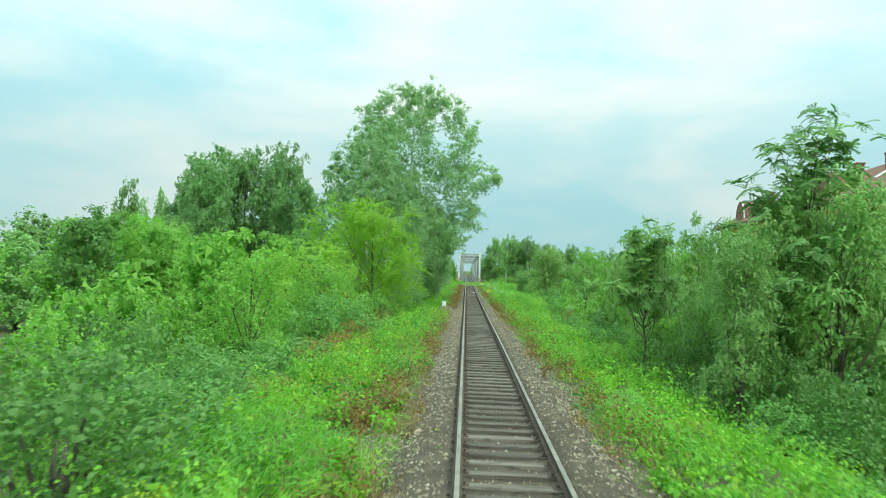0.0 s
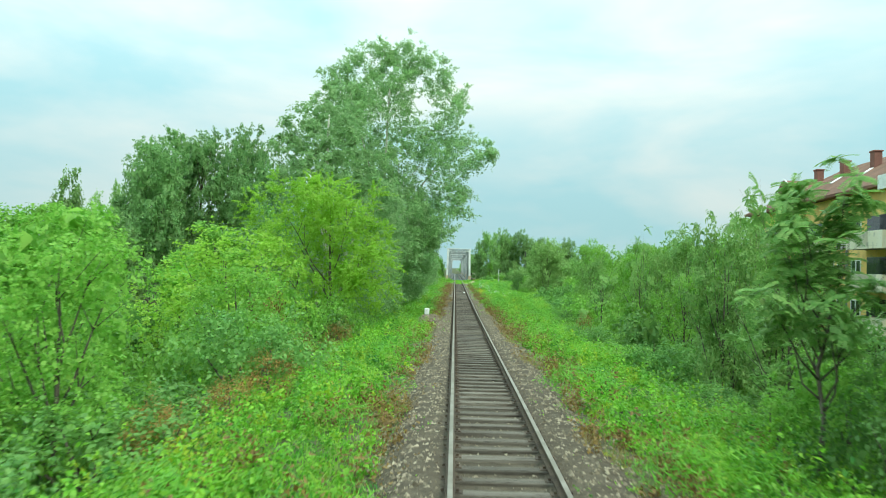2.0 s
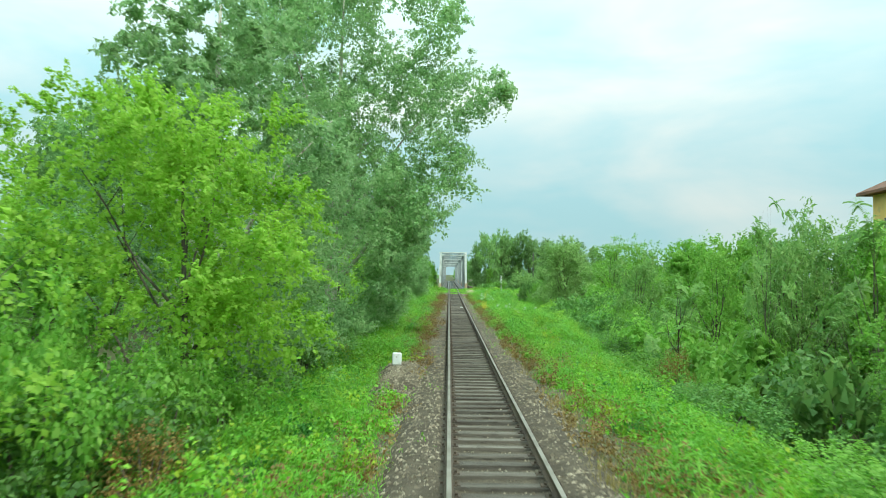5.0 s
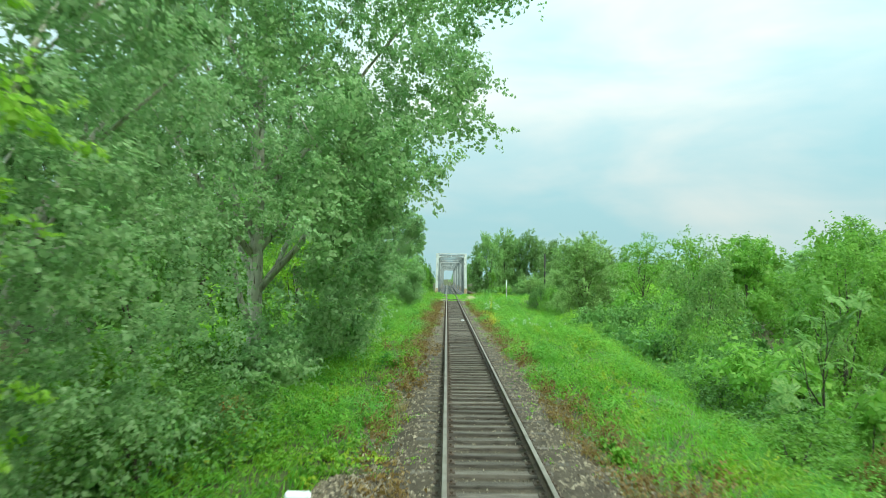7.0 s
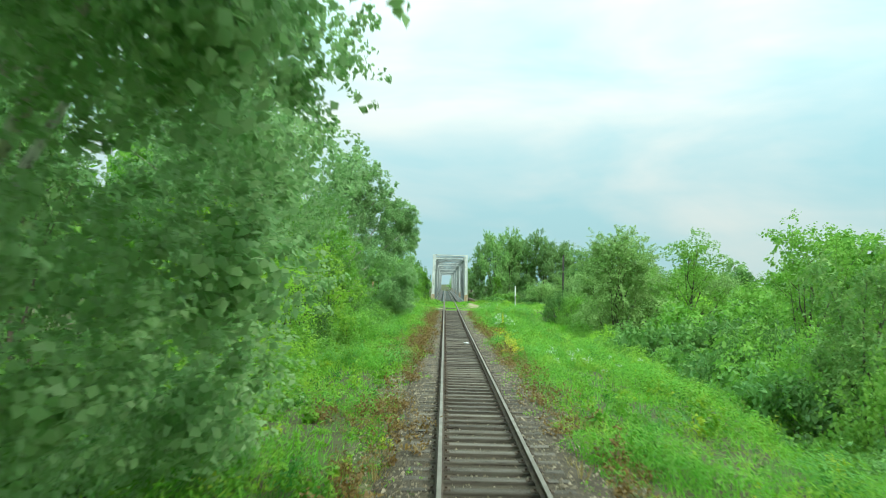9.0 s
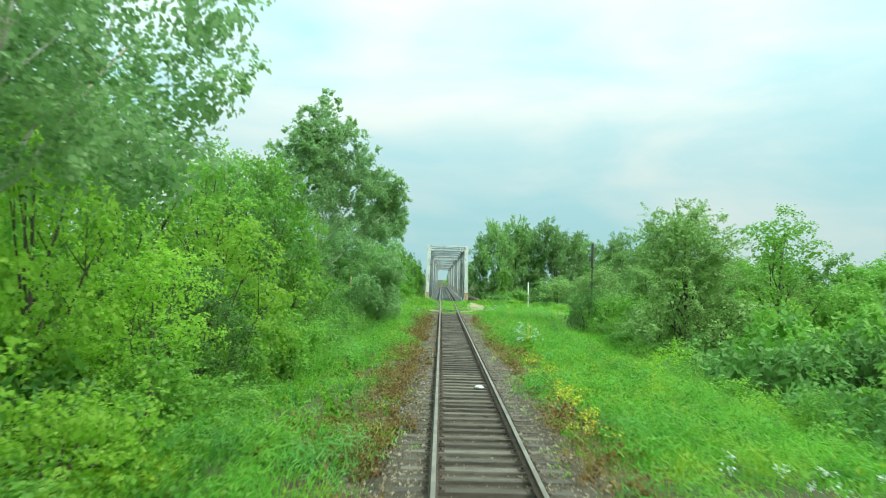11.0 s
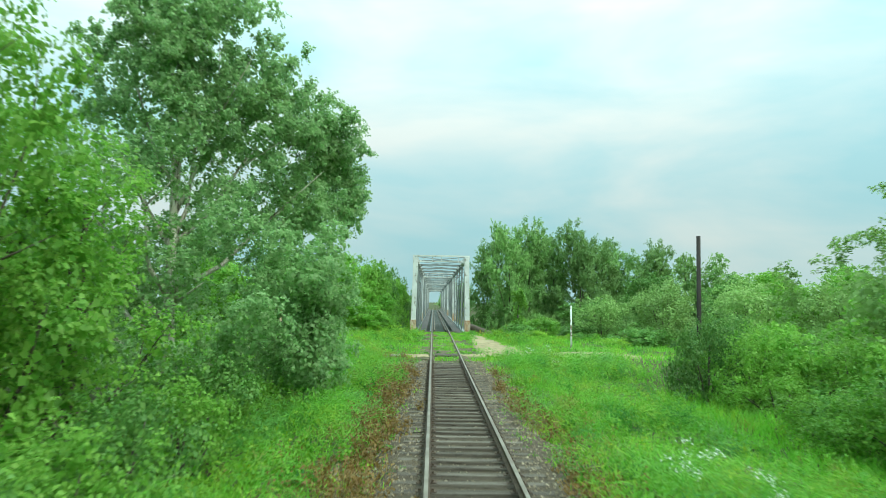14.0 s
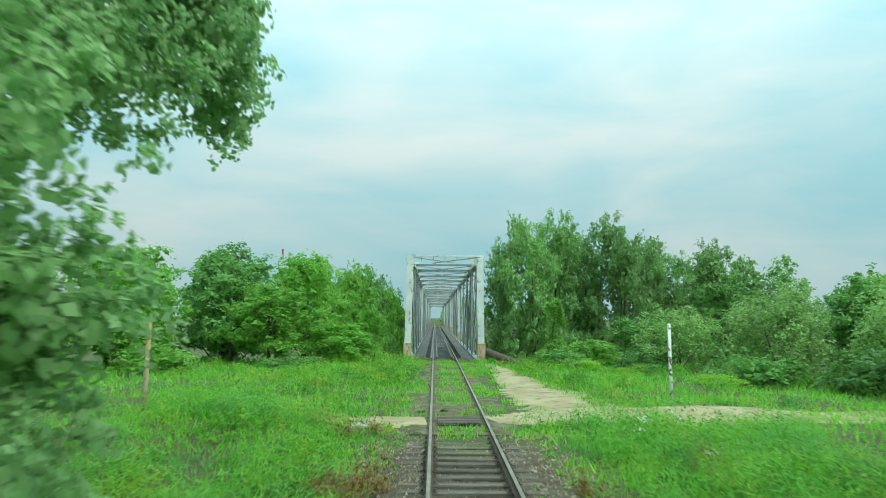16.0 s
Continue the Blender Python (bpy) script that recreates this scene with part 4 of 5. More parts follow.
# low growth round the pole and behind the willow
for x, y, top, wide, kind in ((12.2, 141.0, 1.9, 1.0, "mid"), (10.5, 139.8, 3.2, 0.85, "deep"), (11.8, 138.2, 3.0, 0.9, "mid"), (12.0, 141.6, 3.4, 0.9, "deep"), (14.0, 140.5, 2.3, 1.1, "deep"), (15.2, 137.5, 2.4, 1.1, "mid"), (11.4, 132.0, 0.7, 1.0, "mid"), (12.6, 129.5, 1.4, 1.2, "mid"), (11.8, 136.5, 0.9, 0.9, "mid")):
    BUSH[kind].put(x, y, top, wide)
for x, y, top, wide, kind in ((15.5, 108, 1.6, 1.3, "mid"), (20.0, 106, 2.4, 1.4, "deep"), (17.0, 114, 2.4, 1.4, "deep"), (16.5, 120, 2.6, 1.4, "mid"), (20.5, 118, 3.2, 1.5, "mid"), (25.0, 122, 3.6, 1.5, "deep"),
                              (24.5, 130, 3.8, 1.5, "mid"), (17.0, 130, 2.8, 1.4, "deep"), (28.0, 134, 4.2, 1.5, "mid"), (22.0, 136, 3.4, 1.4, "lime"), (34.0, 118, 4.0, 1.6, "deep"), (15.5, 98, 1.4, 1.3, "deep"), (20.0, 84, 1.8, 1.3, "mid"), (17.5, 74, 1.4, 1.3, "deep")):
    BACK[kind].put(x, y, top, wide)
BUSH["mid"].put(-6.0, 72.4, 0.5, 0.8)
# leafy mass at the foot of the eastern locusts and along the slope
for x, y, top, wide, kind in ((6.9, 25.9, 1.9, 0.8, "deep"), (7.4, 29.0, 2.3, 0.9, "mid"), (6.7, 22.0, 0.7, 0.8, "deep"), (7.3, 18.4, 0.5, 0.85, "deep"), (8.3, 21.0, 1.9, 0.95, "deep"), (9.2, 18.2, 1.6, 1.0, "deep"), (5.9, 29.4, 0.9, 0.6, "mid"), (8.8, 31.5, 2.6, 0.9, "deep"),
                              (11.5, 84.0, 1.2, 1.1, "deep"), (12.4, 88.0, 2.2, 1.2, "mid"), (13.6, 92.0, 2.2, 1.2, "deep"), (13.4, 96.5, 2.4, 1.2, "mid"), (14.0, 101.0, 2.4, 1.2, "deep"), (10.4, 79.5, 0.8, 1.0, "mid")):
    BUSH[kind].put(x, y, top, wide)
BUSH["deep"].put(-7.6, 73.0, 1.8, 0.8)
for x, y, top, wide in ((-8.6, 49.6, 3.0, 1.15), (-7.0, 51.6, 2.2, 0.95), (-10.0, 52.0, 2.8, 1.2), (-6.4, 54.2, 1.2, 0.8)):
    BUSH["mid"].put(x, y, top, wide)
for x, y, top, wide in ((-6.2, 70.4, 0.9, 0.85), (-7.8, 71.6, 1.3, 1.0), (-5.6, 67.6, 0.3, 0.7), (-6.8, 65.4, 1.0, 0.9)):
    BUSH["deep"].put(x, y, top, wide)

# withered shrubs at the foot of the thicket
DEAD = Grove([make_bush(91, 2.0, 1.6, 2200, 0.06, "withered", "withered brown shrub at the edge of the thicket", 0.3)], 2.0)
for x, y, top, wide in ((-6.0, 35.0, 0.7, 0.8), (-6.2, 32.0, 0.3, 0.6), (-6.8, 29.0, 0.3, 0.6), (-4.5, 37.5, -0.1, 0.5), (-8.2, 43.0, 2.4, 1.1), (-6.6, 40.5, 0.9, 0.9), (-6.2, 49.0, 0.5, 0.7), (-5.6, 20.0, 0.0, 0.6), (-5.8, 68.0, 0.3, 0.6), (8.6, 66.0, 0.4, 0.7), (-6.3, 84.0, 0.0, 0.6)):
    DEAD.put(x, y, top, wide)

# thicket at the foot of the poplar by the crossing
for x, y, top, wide, kind in ((-7.0, 115.0, 1.4, 0.9, "mid"), (-6.6, 118.4, 1.2, 0.85, "deep"), (-6.5, 121.6, 1.5, 0.9, "mid"), (-6.9, 124.6, 1.8, 0.95, "deep"), (-6.6, 127.8, 1.5, 0.9, "mid"), (-7.4, 130.6, 2.0, 1.0, "deep"), (-6.2, 132.4, 1.0, 0.75, "mid")):
    BUSH[kind].put(x, y, top, wide)

for x, y, top, wide in ((16.5, 165, 4.2, 0.95), (21.5, 162, 4.4, 1.0), (12.6, 168, 3.2, 0.75), (26.5, 159, 4.4, 1.0), (31.5, 155, 4.6, 1.05)):
    OSIER.put(x, y, top, wide)

# low bushes at the foot of the eastern slope
for x, y, top, wide, kind in ((10.6, 104.0, -0.5, 0.8, "mid"), (10.3, 108.0, -0.4, 0.85, "lime"), (10.5, 112.0, -0.2, 0.85, "mid"), (10.3, 116.0, -0.1, 0.8, "mid"), (10.6, 120.0, 0.1, 0.8, "lime"), (10.4, 124.5, 0.2, 0.8, "mid"), (9.6, 98.0, -0.8, 0.7, "lime")):
    BUSH[kind].put(x, y, top, wide)
# trees that close the wood to the west
for x, y, top, wide in ((-31, 74, 6.5, 1.2), (-38, 84, 8.0, 1.3), (-27, 63, 5.5, 1.2), (-46, 92, 8.5, 1.3)):
    WOOD["mid"].put(x, y, top, wide)

# ---- steel truss bridge ----
BY, PANEL, NP = 178.7, 8.6, 5
SPAN = PANEL * NP
BX0, BTOP, BLOW = 2.45, 6.95, -0.35


def bridge_span(y0, group):
    """One through-truss span: end posts, chords, posts, diagonals, bracing, deck."""
    root = tagged(new("truss_bridge_span"), "pale grey riveted steel truss bridge span, rust at its feet", "bridge", group)
    for s in (-1, 1):
        x = s * BX0
        for y in (y0, y0 + SPAN):
            bm = bmesh.new()
            beam(bm, (x + s * 0.08, y, BLOW), (x - s * 0.06, y, BTOP), 0.44, 0.42, (0, 1, 0))
            part("end_post", bm, M["bridge"], root)
            bm = bmesh.new()
            box(bm, x + s * 0.07 - 0.27, x + s * 0.07 + 0.27, y - 0.26, y + 0.26, BLOW - 0.3, 1.1, 0.02)
            part("post_foot", bm, M["old_paint"], root, "rusty peeling foot of the post")
        bm = bmesh.new()
        beam(bm, (x, y0, BTOP), (x, y0 + SPAN, BTOP), 0.44, 0.40)
        part("top_chord", bm, M["bridge"], root)
        # bottom chord and inner bars: shade is in their darker colour
        bm = bmesh.new()
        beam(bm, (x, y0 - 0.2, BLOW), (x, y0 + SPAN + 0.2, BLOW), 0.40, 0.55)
        part("bottom_chord", bm, M["bridge_shaded"], root)
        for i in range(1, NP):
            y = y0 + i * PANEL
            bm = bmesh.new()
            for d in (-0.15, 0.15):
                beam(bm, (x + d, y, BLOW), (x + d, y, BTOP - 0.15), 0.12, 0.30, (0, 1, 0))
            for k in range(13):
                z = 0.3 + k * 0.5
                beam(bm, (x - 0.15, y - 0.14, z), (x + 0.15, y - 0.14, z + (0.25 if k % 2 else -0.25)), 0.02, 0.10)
            part("lattice_post", bm, M["bridge_shaded"], root)
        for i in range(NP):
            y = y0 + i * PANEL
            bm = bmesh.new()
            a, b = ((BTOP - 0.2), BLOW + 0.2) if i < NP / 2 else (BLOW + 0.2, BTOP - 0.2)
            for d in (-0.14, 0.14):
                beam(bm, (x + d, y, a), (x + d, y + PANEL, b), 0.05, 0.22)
            part("diagonal", bm, M["bridge_shaded"], root)
        # side walkway of dark plates with a hand rail
        bm = bmesh.new()
        box(bm, min(s * 1.35, s * 2.15), max(s * 1.35, s * 2.15), y0, y0 + SPAN, -0.20, -0.14)
        part("walkway", bm, M["deck"], root)
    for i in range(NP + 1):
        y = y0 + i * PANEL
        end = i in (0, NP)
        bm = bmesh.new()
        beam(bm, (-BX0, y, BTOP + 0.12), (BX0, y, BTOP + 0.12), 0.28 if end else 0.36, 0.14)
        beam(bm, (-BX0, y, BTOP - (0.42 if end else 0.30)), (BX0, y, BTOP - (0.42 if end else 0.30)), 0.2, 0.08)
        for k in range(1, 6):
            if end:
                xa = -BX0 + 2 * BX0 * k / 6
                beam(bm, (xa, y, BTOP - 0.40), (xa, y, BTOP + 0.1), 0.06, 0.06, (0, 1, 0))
        part("portal_beam" if end else "cross_strut", bm, M["bridge"] if end else M["bridge_shaded"], root)
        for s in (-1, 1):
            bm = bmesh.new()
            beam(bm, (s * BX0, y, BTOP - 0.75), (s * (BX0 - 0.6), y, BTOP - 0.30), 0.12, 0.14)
            part("knee_brace", bm, M["bridge"] if end else M["bridge_shaded"], root)
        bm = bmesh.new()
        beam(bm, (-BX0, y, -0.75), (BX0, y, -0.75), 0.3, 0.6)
        part("floor_beam", bm, M["bridge_shaded"], root)
        if i < NP:
            for a, b in ((-1, 1), (1, -1)):
                bm = bmesh.new()
                beam(bm, (a * BX0, y, BTOP + 0.05), (b * BX0, y + PANEL, BTOP + 0.05), 0.07, 0.06)
                part("lateral_brace", bm, M["bridge_shaded"], root)
    for s in (-0.9, 0.9):
        bm = bmesh.new()
        beam(bm, (s, y0, -0.45), (s, y0 + SPAN, -0.45), 0.2, 0.36)
        part("stringer", bm, M["bridge_shaded"], root)
    for s in (-0.50, 0.50):
        part_mesh("guard_rail", rail_mesh("guard_rail", s, y0, y0 + SPAN + 1.0, 0.0), root)
    return root


for k in range(5):
    bridge_span(BY + k * (SPAN + 1.3), "spans of the river bridge")
for y in [BY - 0.6] + [BY + k * (SPAN + 1.3) - 0.65 for k in range(1, 5)] + [BY + 5 * (SPAN + 1.3) - 0.7]:
    bm = bmesh.new()
    box(bm, -3.6, 3.6, y - 1.1, y + 1.1, -6.0, -1.1, 0.05)
    ob = part("bridge_pier", bm, M["concrete"], None)
    tagged(ob, "grey concrete pier that carries the bridge", "bridge pier")

# ---- apartment building ----
block = tagged(new("apartment_building"), "yellow rendered apartment block with cream balconies and a red tiled roof", "building")
LEN, EAVE = 62.0, 7.3
bm = bmesh.new()
box(bm, 0, 12, -LEN, 0, -7.5, EAVE)
part("wall", bm, M["yellow"], block)
bm = bmesh.new()
rv = [bm.verts.new(p) for p in ((-0.8, 0.8, EAVE - 0.1), (12.8, 0.8, EAVE - 0.1), (12.8, -LEN - 0.8, EAVE - 0.1), (-0.8, -LEN - 0.8, EAVE - 0.1), (6, -6, 11.2), (6, -LEN + 6, 11.2),
                                (-0.8, 0.8, EAVE + 0.1), (12.8, 0.8, EAVE + 0.1), (12.8, -LEN - 0.8, EAVE + 0.1), (-0.8, -LEN - 0.8, EAVE + 0.1))]
for q in ((6, 7, 4), (7, 8, 5, 4), (8, 9, 5), (9, 6, 4, 5), (3, 2, 1, 0), (0, 1, 7, 6), (1, 2, 8, 7), (2, 3, 9, 8), (3, 0, 6, 9)):
    bm.faces.new([rv[i] for i in q])
roof = part("roof", bm, M["tile"], block, "hipped roof of weathered red tiles")
for y in np.arange(-6, -LEN + 6, -5.4):
    bm = bmesh.new()
    x = 3.7
    box(bm, x - 0.3, x + 0.3, y - 0.36, y + 0.36, 9.0, 11.0, 0.03)
    box(bm, x - 0.36, x + 0.36, y - 0.42, y + 0.42, 11.0, 11.12, 0.02)
    part("chimney", bm, M["brick"], roof, "red brick chimney")
    bm = bmesh.new()
    beam(bm, (x - 0.35, y - 0.2, 9.75), (x - 1.5, y - 1.0, 9.1), 0.22, 0.1)
    part("flashing", bm, M["white"], roof, "peeling white flashing")
for y in (-7.5, -30.0, -52.5):
    bm = bmesh.new()
    ring = [(1.75 * math.cos(math.pi * k / 10), EAVE + 0.5 + 2.1 * math.sin(math.pi * k / 10)) for k in range(11)]
    fr = [bm.verts.new((0.1, y + a, z)) for a, z in ring]
    bk = [bm.verts.new((4.0, y + a, z)) for a, z in ring]
    bm.faces.new(fr)
    for k in range(10):
        bm.faces.new((fr[k], fr[k + 1], bk[k + 1], bk[k]))
    part("dormer", bm, M["brick"], roof, "round-topped dormer with a dull red front")
    bm = bmesh.new()
    for k in range(5, 10):
        beam(bm, (0.05, y + ring[k][0] * 1.02, ring[k][1] + 0.04), (0.05, y + ring[k + 1][0] * 1.02, ring[k + 1][1] + 0.04), 0.10, 0.10, (1, 0, 0))
    part("dormer_trim", bm, M["white"], roof)
    bm = bmesh.new()
    box(bm, -0.86, -0.78, y + 1.7, y + 3.0, EAVE - 0.35, EAVE + 0.55, 0.01)
    part("eave_panel", bm, M["white"], roof, "white panel fixed to the eave beside the dormer")


def flat_window(y, z, w, h):
    bm = bmesh.new()
    for a, b, c, d in ((-w / 2, w / 2, -h / 2, -h / 2 + 0.08), (-w / 2, w / 2, h / 2 - 0.08, h / 2), (-w / 2, -w / 2 + 0.08, -h / 2 + 0.08, h / 2 - 0.08), (w / 2 - 0.08, w / 2, -h / 2 + 0.08, h / 2 - 0.08), (-0.04, 0.04, -h / 2 + 0.08, h / 2 - 0.08)):
        box(bm, -0.06, 0.02, y + a, y + b, z + c, z + d)
    win = part("window", bm, M["white"], block)
    for s in (-1, 1):
        bm = bmesh.new()
        yc = y + s * w / 4
        box(bm, -0.025, 0.01, yc - w / 4 + 0.06, yc + w / 4 - 0.06, z - h / 2 + 0.08, z + h / 2 - 0.08)
        part("pane", bm, M["glass"], win)
    bm = bmesh.new()
    box(bm, -0.18, 0.0, y - w / 2 - 0.1, y + w / 2 + 0.1, z - h / 2 - 0.09, z - h / 2 - 0.02)
    part("sill", bm, M["cream"], win)


for bay in range(5):
    y0 = -3.0 - bay * 12.0
    for z in (4.65, 1.9, -0.85, -3.6):
        flat_window(y0 - 3.2, z, 0.9, 1.4)
        flat_window(y0 - 4.6, z, 0.9, 1.4)
        flat_window(y0 - 7.2, z, 1.5, 1.4)
        for yb in (y0, y0 - 10.2):
            bm = bmesh.new()
            box(bm, -1.3, 0.0, yb - 1.6, yb + 1.6, z - 1.42, z - 1.25)
            box(bm, -1.3, -1.18, yb - 1.6, yb + 1.6, z - 1.25, z - 0.3, 0.02)
            for e in (-1.6, 1.5):
                box(bm, -1.18, 0.0, yb + e, yb + e + 0.1, z - 1.25, z - 0.3)
            part("balcony", bm, M["cream"], block, "cream balcony with a solid parapet")
            bm = bmesh.new()
            box(bm, -0.03, 0.02, yb - 1.4, yb + 1.4, z - 1.2, z + 0.85)
            part("balcony_door", bm, M["glass"], block, "dark glazed balcony door")
    if bay < 3:
        bm = bmesh.new()
        box(bm, -0.36, -0.04, y0 - 5.6, y0 - 4.8 + 0.05, 3.35, 3.95, 0.03)
        unit = part("air_conditioner", bm, M["white"], block, "white outdoor air conditioner unit")
        v, f = tube_arrays([(-0.375, y0 - 5.32, 3.65), (-0.36, y0 - 5.32, 3.65)], [0.23, 0.23], 16)
        part_mesh("fan_grille", mesh_from("fan_grille", v, f, [M["deck"]]), unit)
    bm = bmesh.new()
    beam(bm, (-0.1, y0 - 5.9, -5), (-0.1, y0 - 5.9, EAVE - 0.2), 0.12, 0.12)
    part("downpipe", bm, M["bridge_shaded"], block, "dark rainwater pipe")
block.matrix_basis = pose(29.0, 87.6, 1.45, 0, 0, -4.9)

# ---- far tower ----
mast = tagged(new("lattice_mast"), "distant red and white telecom mast above the trees", "mast")
for k in range(10):
    bm = bmesh.new()
    w0, w1 = 1.3 - 0.11 * k, 1.3 - 0.11 * (k + 1)
    z0, z1 = -4 + 3.8 * k, -4 + 3.8 * (k + 1)
    for a, b in ((-1, -1), (1, -1), (1, 1), (-1, 1)):
        beam(bm, (a * w0, b * w0, z0), (a * w1, b * w1, z1), 0.3 - 0.022 * k, 0.3 - 0.022 * k)
        beam(bm, (a * w0, b * w0, z0), (-b * w1, a * w1, z1), 0.2, 0.2)
    box(bm, -w1 - 0.2, w1 + 0.2, -w1 - 0.2, w1 + 0.2, z1 - 0.4, z1)
    part("mast_section", bm, M["signal_red"] if k == 9 else M["white"], mast)
mast.matrix_basis = pose(-66, 443, -2.5)

# ---- line side things ----
marker = tagged(new("marker_post"), "short distance marker with a white head in the weeds", "marker post")
bm = bmesh.new()
box(bm, -0.12, 0.12, -0.07, 0.07, -0.5, -0.02, 0.015)
part("shaft", bm, M["concrete"], marker)
bm = bmesh.new()
box(bm, -0.15, 0.15, -0.09, 0.09, -0.02, 0.37, 0.025)
part("head", bm, M["white"], marker, "white painted head")
marker.matrix_basis = pose(-2.45, 59.6, -0.1, 0, 2, 8)


def heap_top(x, y):
    """Gravel spread out beside the track round the marker."""
    j = 0.5 * (drift(x, y, 1.0, 51) - 0.5)
    k = smooth(x + j, -3.0, -2.5) * (1 - smooth(x, -2.0, -1.35)) * smooth(y + 2 * j, 54.0, 58.5) * (1 - smooth(y + 2 * j, 60.0, 64.0))
    low = bed_z(x, y)
    return low - 0.05 + (rail_z(y) + 0.04 - low) * k


HX, HY = np.meshgrid(np.linspace(-3.3, -1.3, 21), np.linspace(50.0, 64.0, 57))
hv = np.stack([HX.ravel(), HY.ravel(), heap_top(HX.ravel(), HY.ravel())], 1).tolist()
hf = [(j * 21 + i, j * 21 + i + 1, (j + 1) * 21 + i + 1, (j + 1) * 21 + i) for j in range(56) for i in range(20)]
tagged(new("gravel_heap", mesh_from("gravel_heap", hv, hf, [M["ballast"]], True)), "low heap of grey-brown gravel round the marker post", "gravel", kind="structure")


def stake(name, x, y, top, r, mat, label, lean=0.0):
    z = float(ground_z(x, y)) - 0.4
    v, f = tube_arrays([(0, 0, 0), (lean * 0.5, 0, (top - z) / 2), (lean, 0, top - z)], [r, r * 0.95, r * 0.85], 9)
    ob = tagged(new(name, mesh_from(name, v, f, [mat], True)), label, "post")
    ob.matrix_basis = pose(x, y, z)
    return ob


stake("warning_post", 7.6, 153.9, 2.68, 0.06, M["chipped"], "white painted steel post with chipped paint beside the sandy road", -0.05)
stake("warning_post", -8.8, 149.0, 2.8, 0.07, M["old_paint"], "rusty cream steel post in the meadow", 0.08)
stake("utility_pole", 11.5, 143.5, 6.0, 0.11, M["dark_wood"], "dark tarred wooden utility pole behind bushes")

# ---- sleepers ----
pieces = random.Random(9)


def sleeper_mesh(seed):
    r = random.Random(seed)
    bm = bmesh.new()
    box(bm, -1.3, 1.3, -0.12, 0.12, -0.34, -0.165, 0.014)
    for v in bm.verts:
        v.co += Vector((r.uniform(-0.02, 0.02), r.uniform(-0.012, 0.012), r.uniform(-0.006, 0.004)))
    me = bpy.data.meshes.new("sleeper")
    bm.to_mesh(me)
    bm.free()
    me.materials.append(M["sleeper"])
    return me


SLEEPERS = [sleeper_mesh(s) for s in range(6)]
y = 5.0
while y < 147.0:
    ob = part_mesh("sleeper", pieces.choice(SLEEPERS), track)
    ob.matrix_basis = pose(pieces.uniform(-0.03, 0.03), y, float(rail_z(y)), 0, 0, pieces.uniform(-0.7, 0.7))
    y += 0.60 + pieces.uniform(-0.03, 0.03)

# ---- rail fastenings ----
bm = bmesh.new()
for ob in [o for o in track.children if o.name.startswith("sleeper")]:
    y, z = ob.location.y, ob.location.z
    for s in (-GAUGE, GAUGE):
        box(bm, s - 0.17, s + 0.17, y - 0.08, y + 0.08, z - 0.166, z - 0.150)
        for d in (-0.105, 0.105):
            box(bm, s + d - 0.02, s + d + 0.02, y - 0.025, y + 0.025, z - 0.150, z - 0.115)
tagged(part("rail_fastening", bm, M["rail_side"], track), "rusty base plates and screws", kind="stuff")

# ---- ballast stones ----
srng = np.random.default_rng(15)
CAP = np.array([(1, 0, 0), (-0.5, 0.87, 0), (-0.5, -0.87, 0), (0, 0, 1)], float)
CAP_F = np.array([(0, 1, 3), (1, 2, 3), (2, 0, 3)])


def stones(n):
    """Angular stones that lie half sunk in the bed."""
    side = np.where(srng.random(n) < 0.5, -1, 1)
    x = side * (0.86 + 1.65 * srng.random(n) ** 0.95)
    inner = srng.random(n) < 0.2
    x = np.where(inner, srng.uniform(-0.66, 0.66, n), x)
    y = 5.0 + 142.5 * srng.random(n)
    spill = srng.random(n) < 0.06
    x, y = np.where(spill, srng.uniform(-2.9, -1.4, n), x), np.where(spill, srng.uniform(54, 63, n), y)
    z = np.maximum(rail_z(y) + np.interp(x, BX, BZ) + heap(x, y), ground_z(x, y)) - 0.008
    z = np.where(spill, heap_top(x, y) - 0.004, z)
    size = srng.uniform(0.022, 0.052, n) * np.where(inner, 0.75, 1.0)
    v = CAP[None] * srng.uniform(0.6, 1.3, (n, 4, 1)) + srng.normal(size=(n, 4, 3)) * np.array([0.25, 0.25, 0.1])
    a = srng.uniform(0, 6.28, n)
    c, s = np.cos(a)[:, None], np.sin(a)[:, None]
    v = np.stack([v[..., 0] * c - v[..., 1] * s, v[..., 0] * s + v[..., 1] * c, v[..., 2] * 0.9], 2)
    v = v * size[:, None, None] + np.stack([x, y, z], 1)[:, None, :]
    f = (CAP_F[None] + (np.arange(n) * 4)[:, None, None]).reshape(-1, 3)
    return v.reshape(-1, 3), f


v, f = stones(62000)
me = bpy.data.meshes.new("ballast_stones")
me.from_pydata(v.tolist(), [], f.tolist())
me.materials.append(M["stone"])
tagged(new("ballast_stones", me), "loose grey and beige ballast stones beside the sleepers", "stones", kind="stuff")

# ---- level crossing and sandy road ----


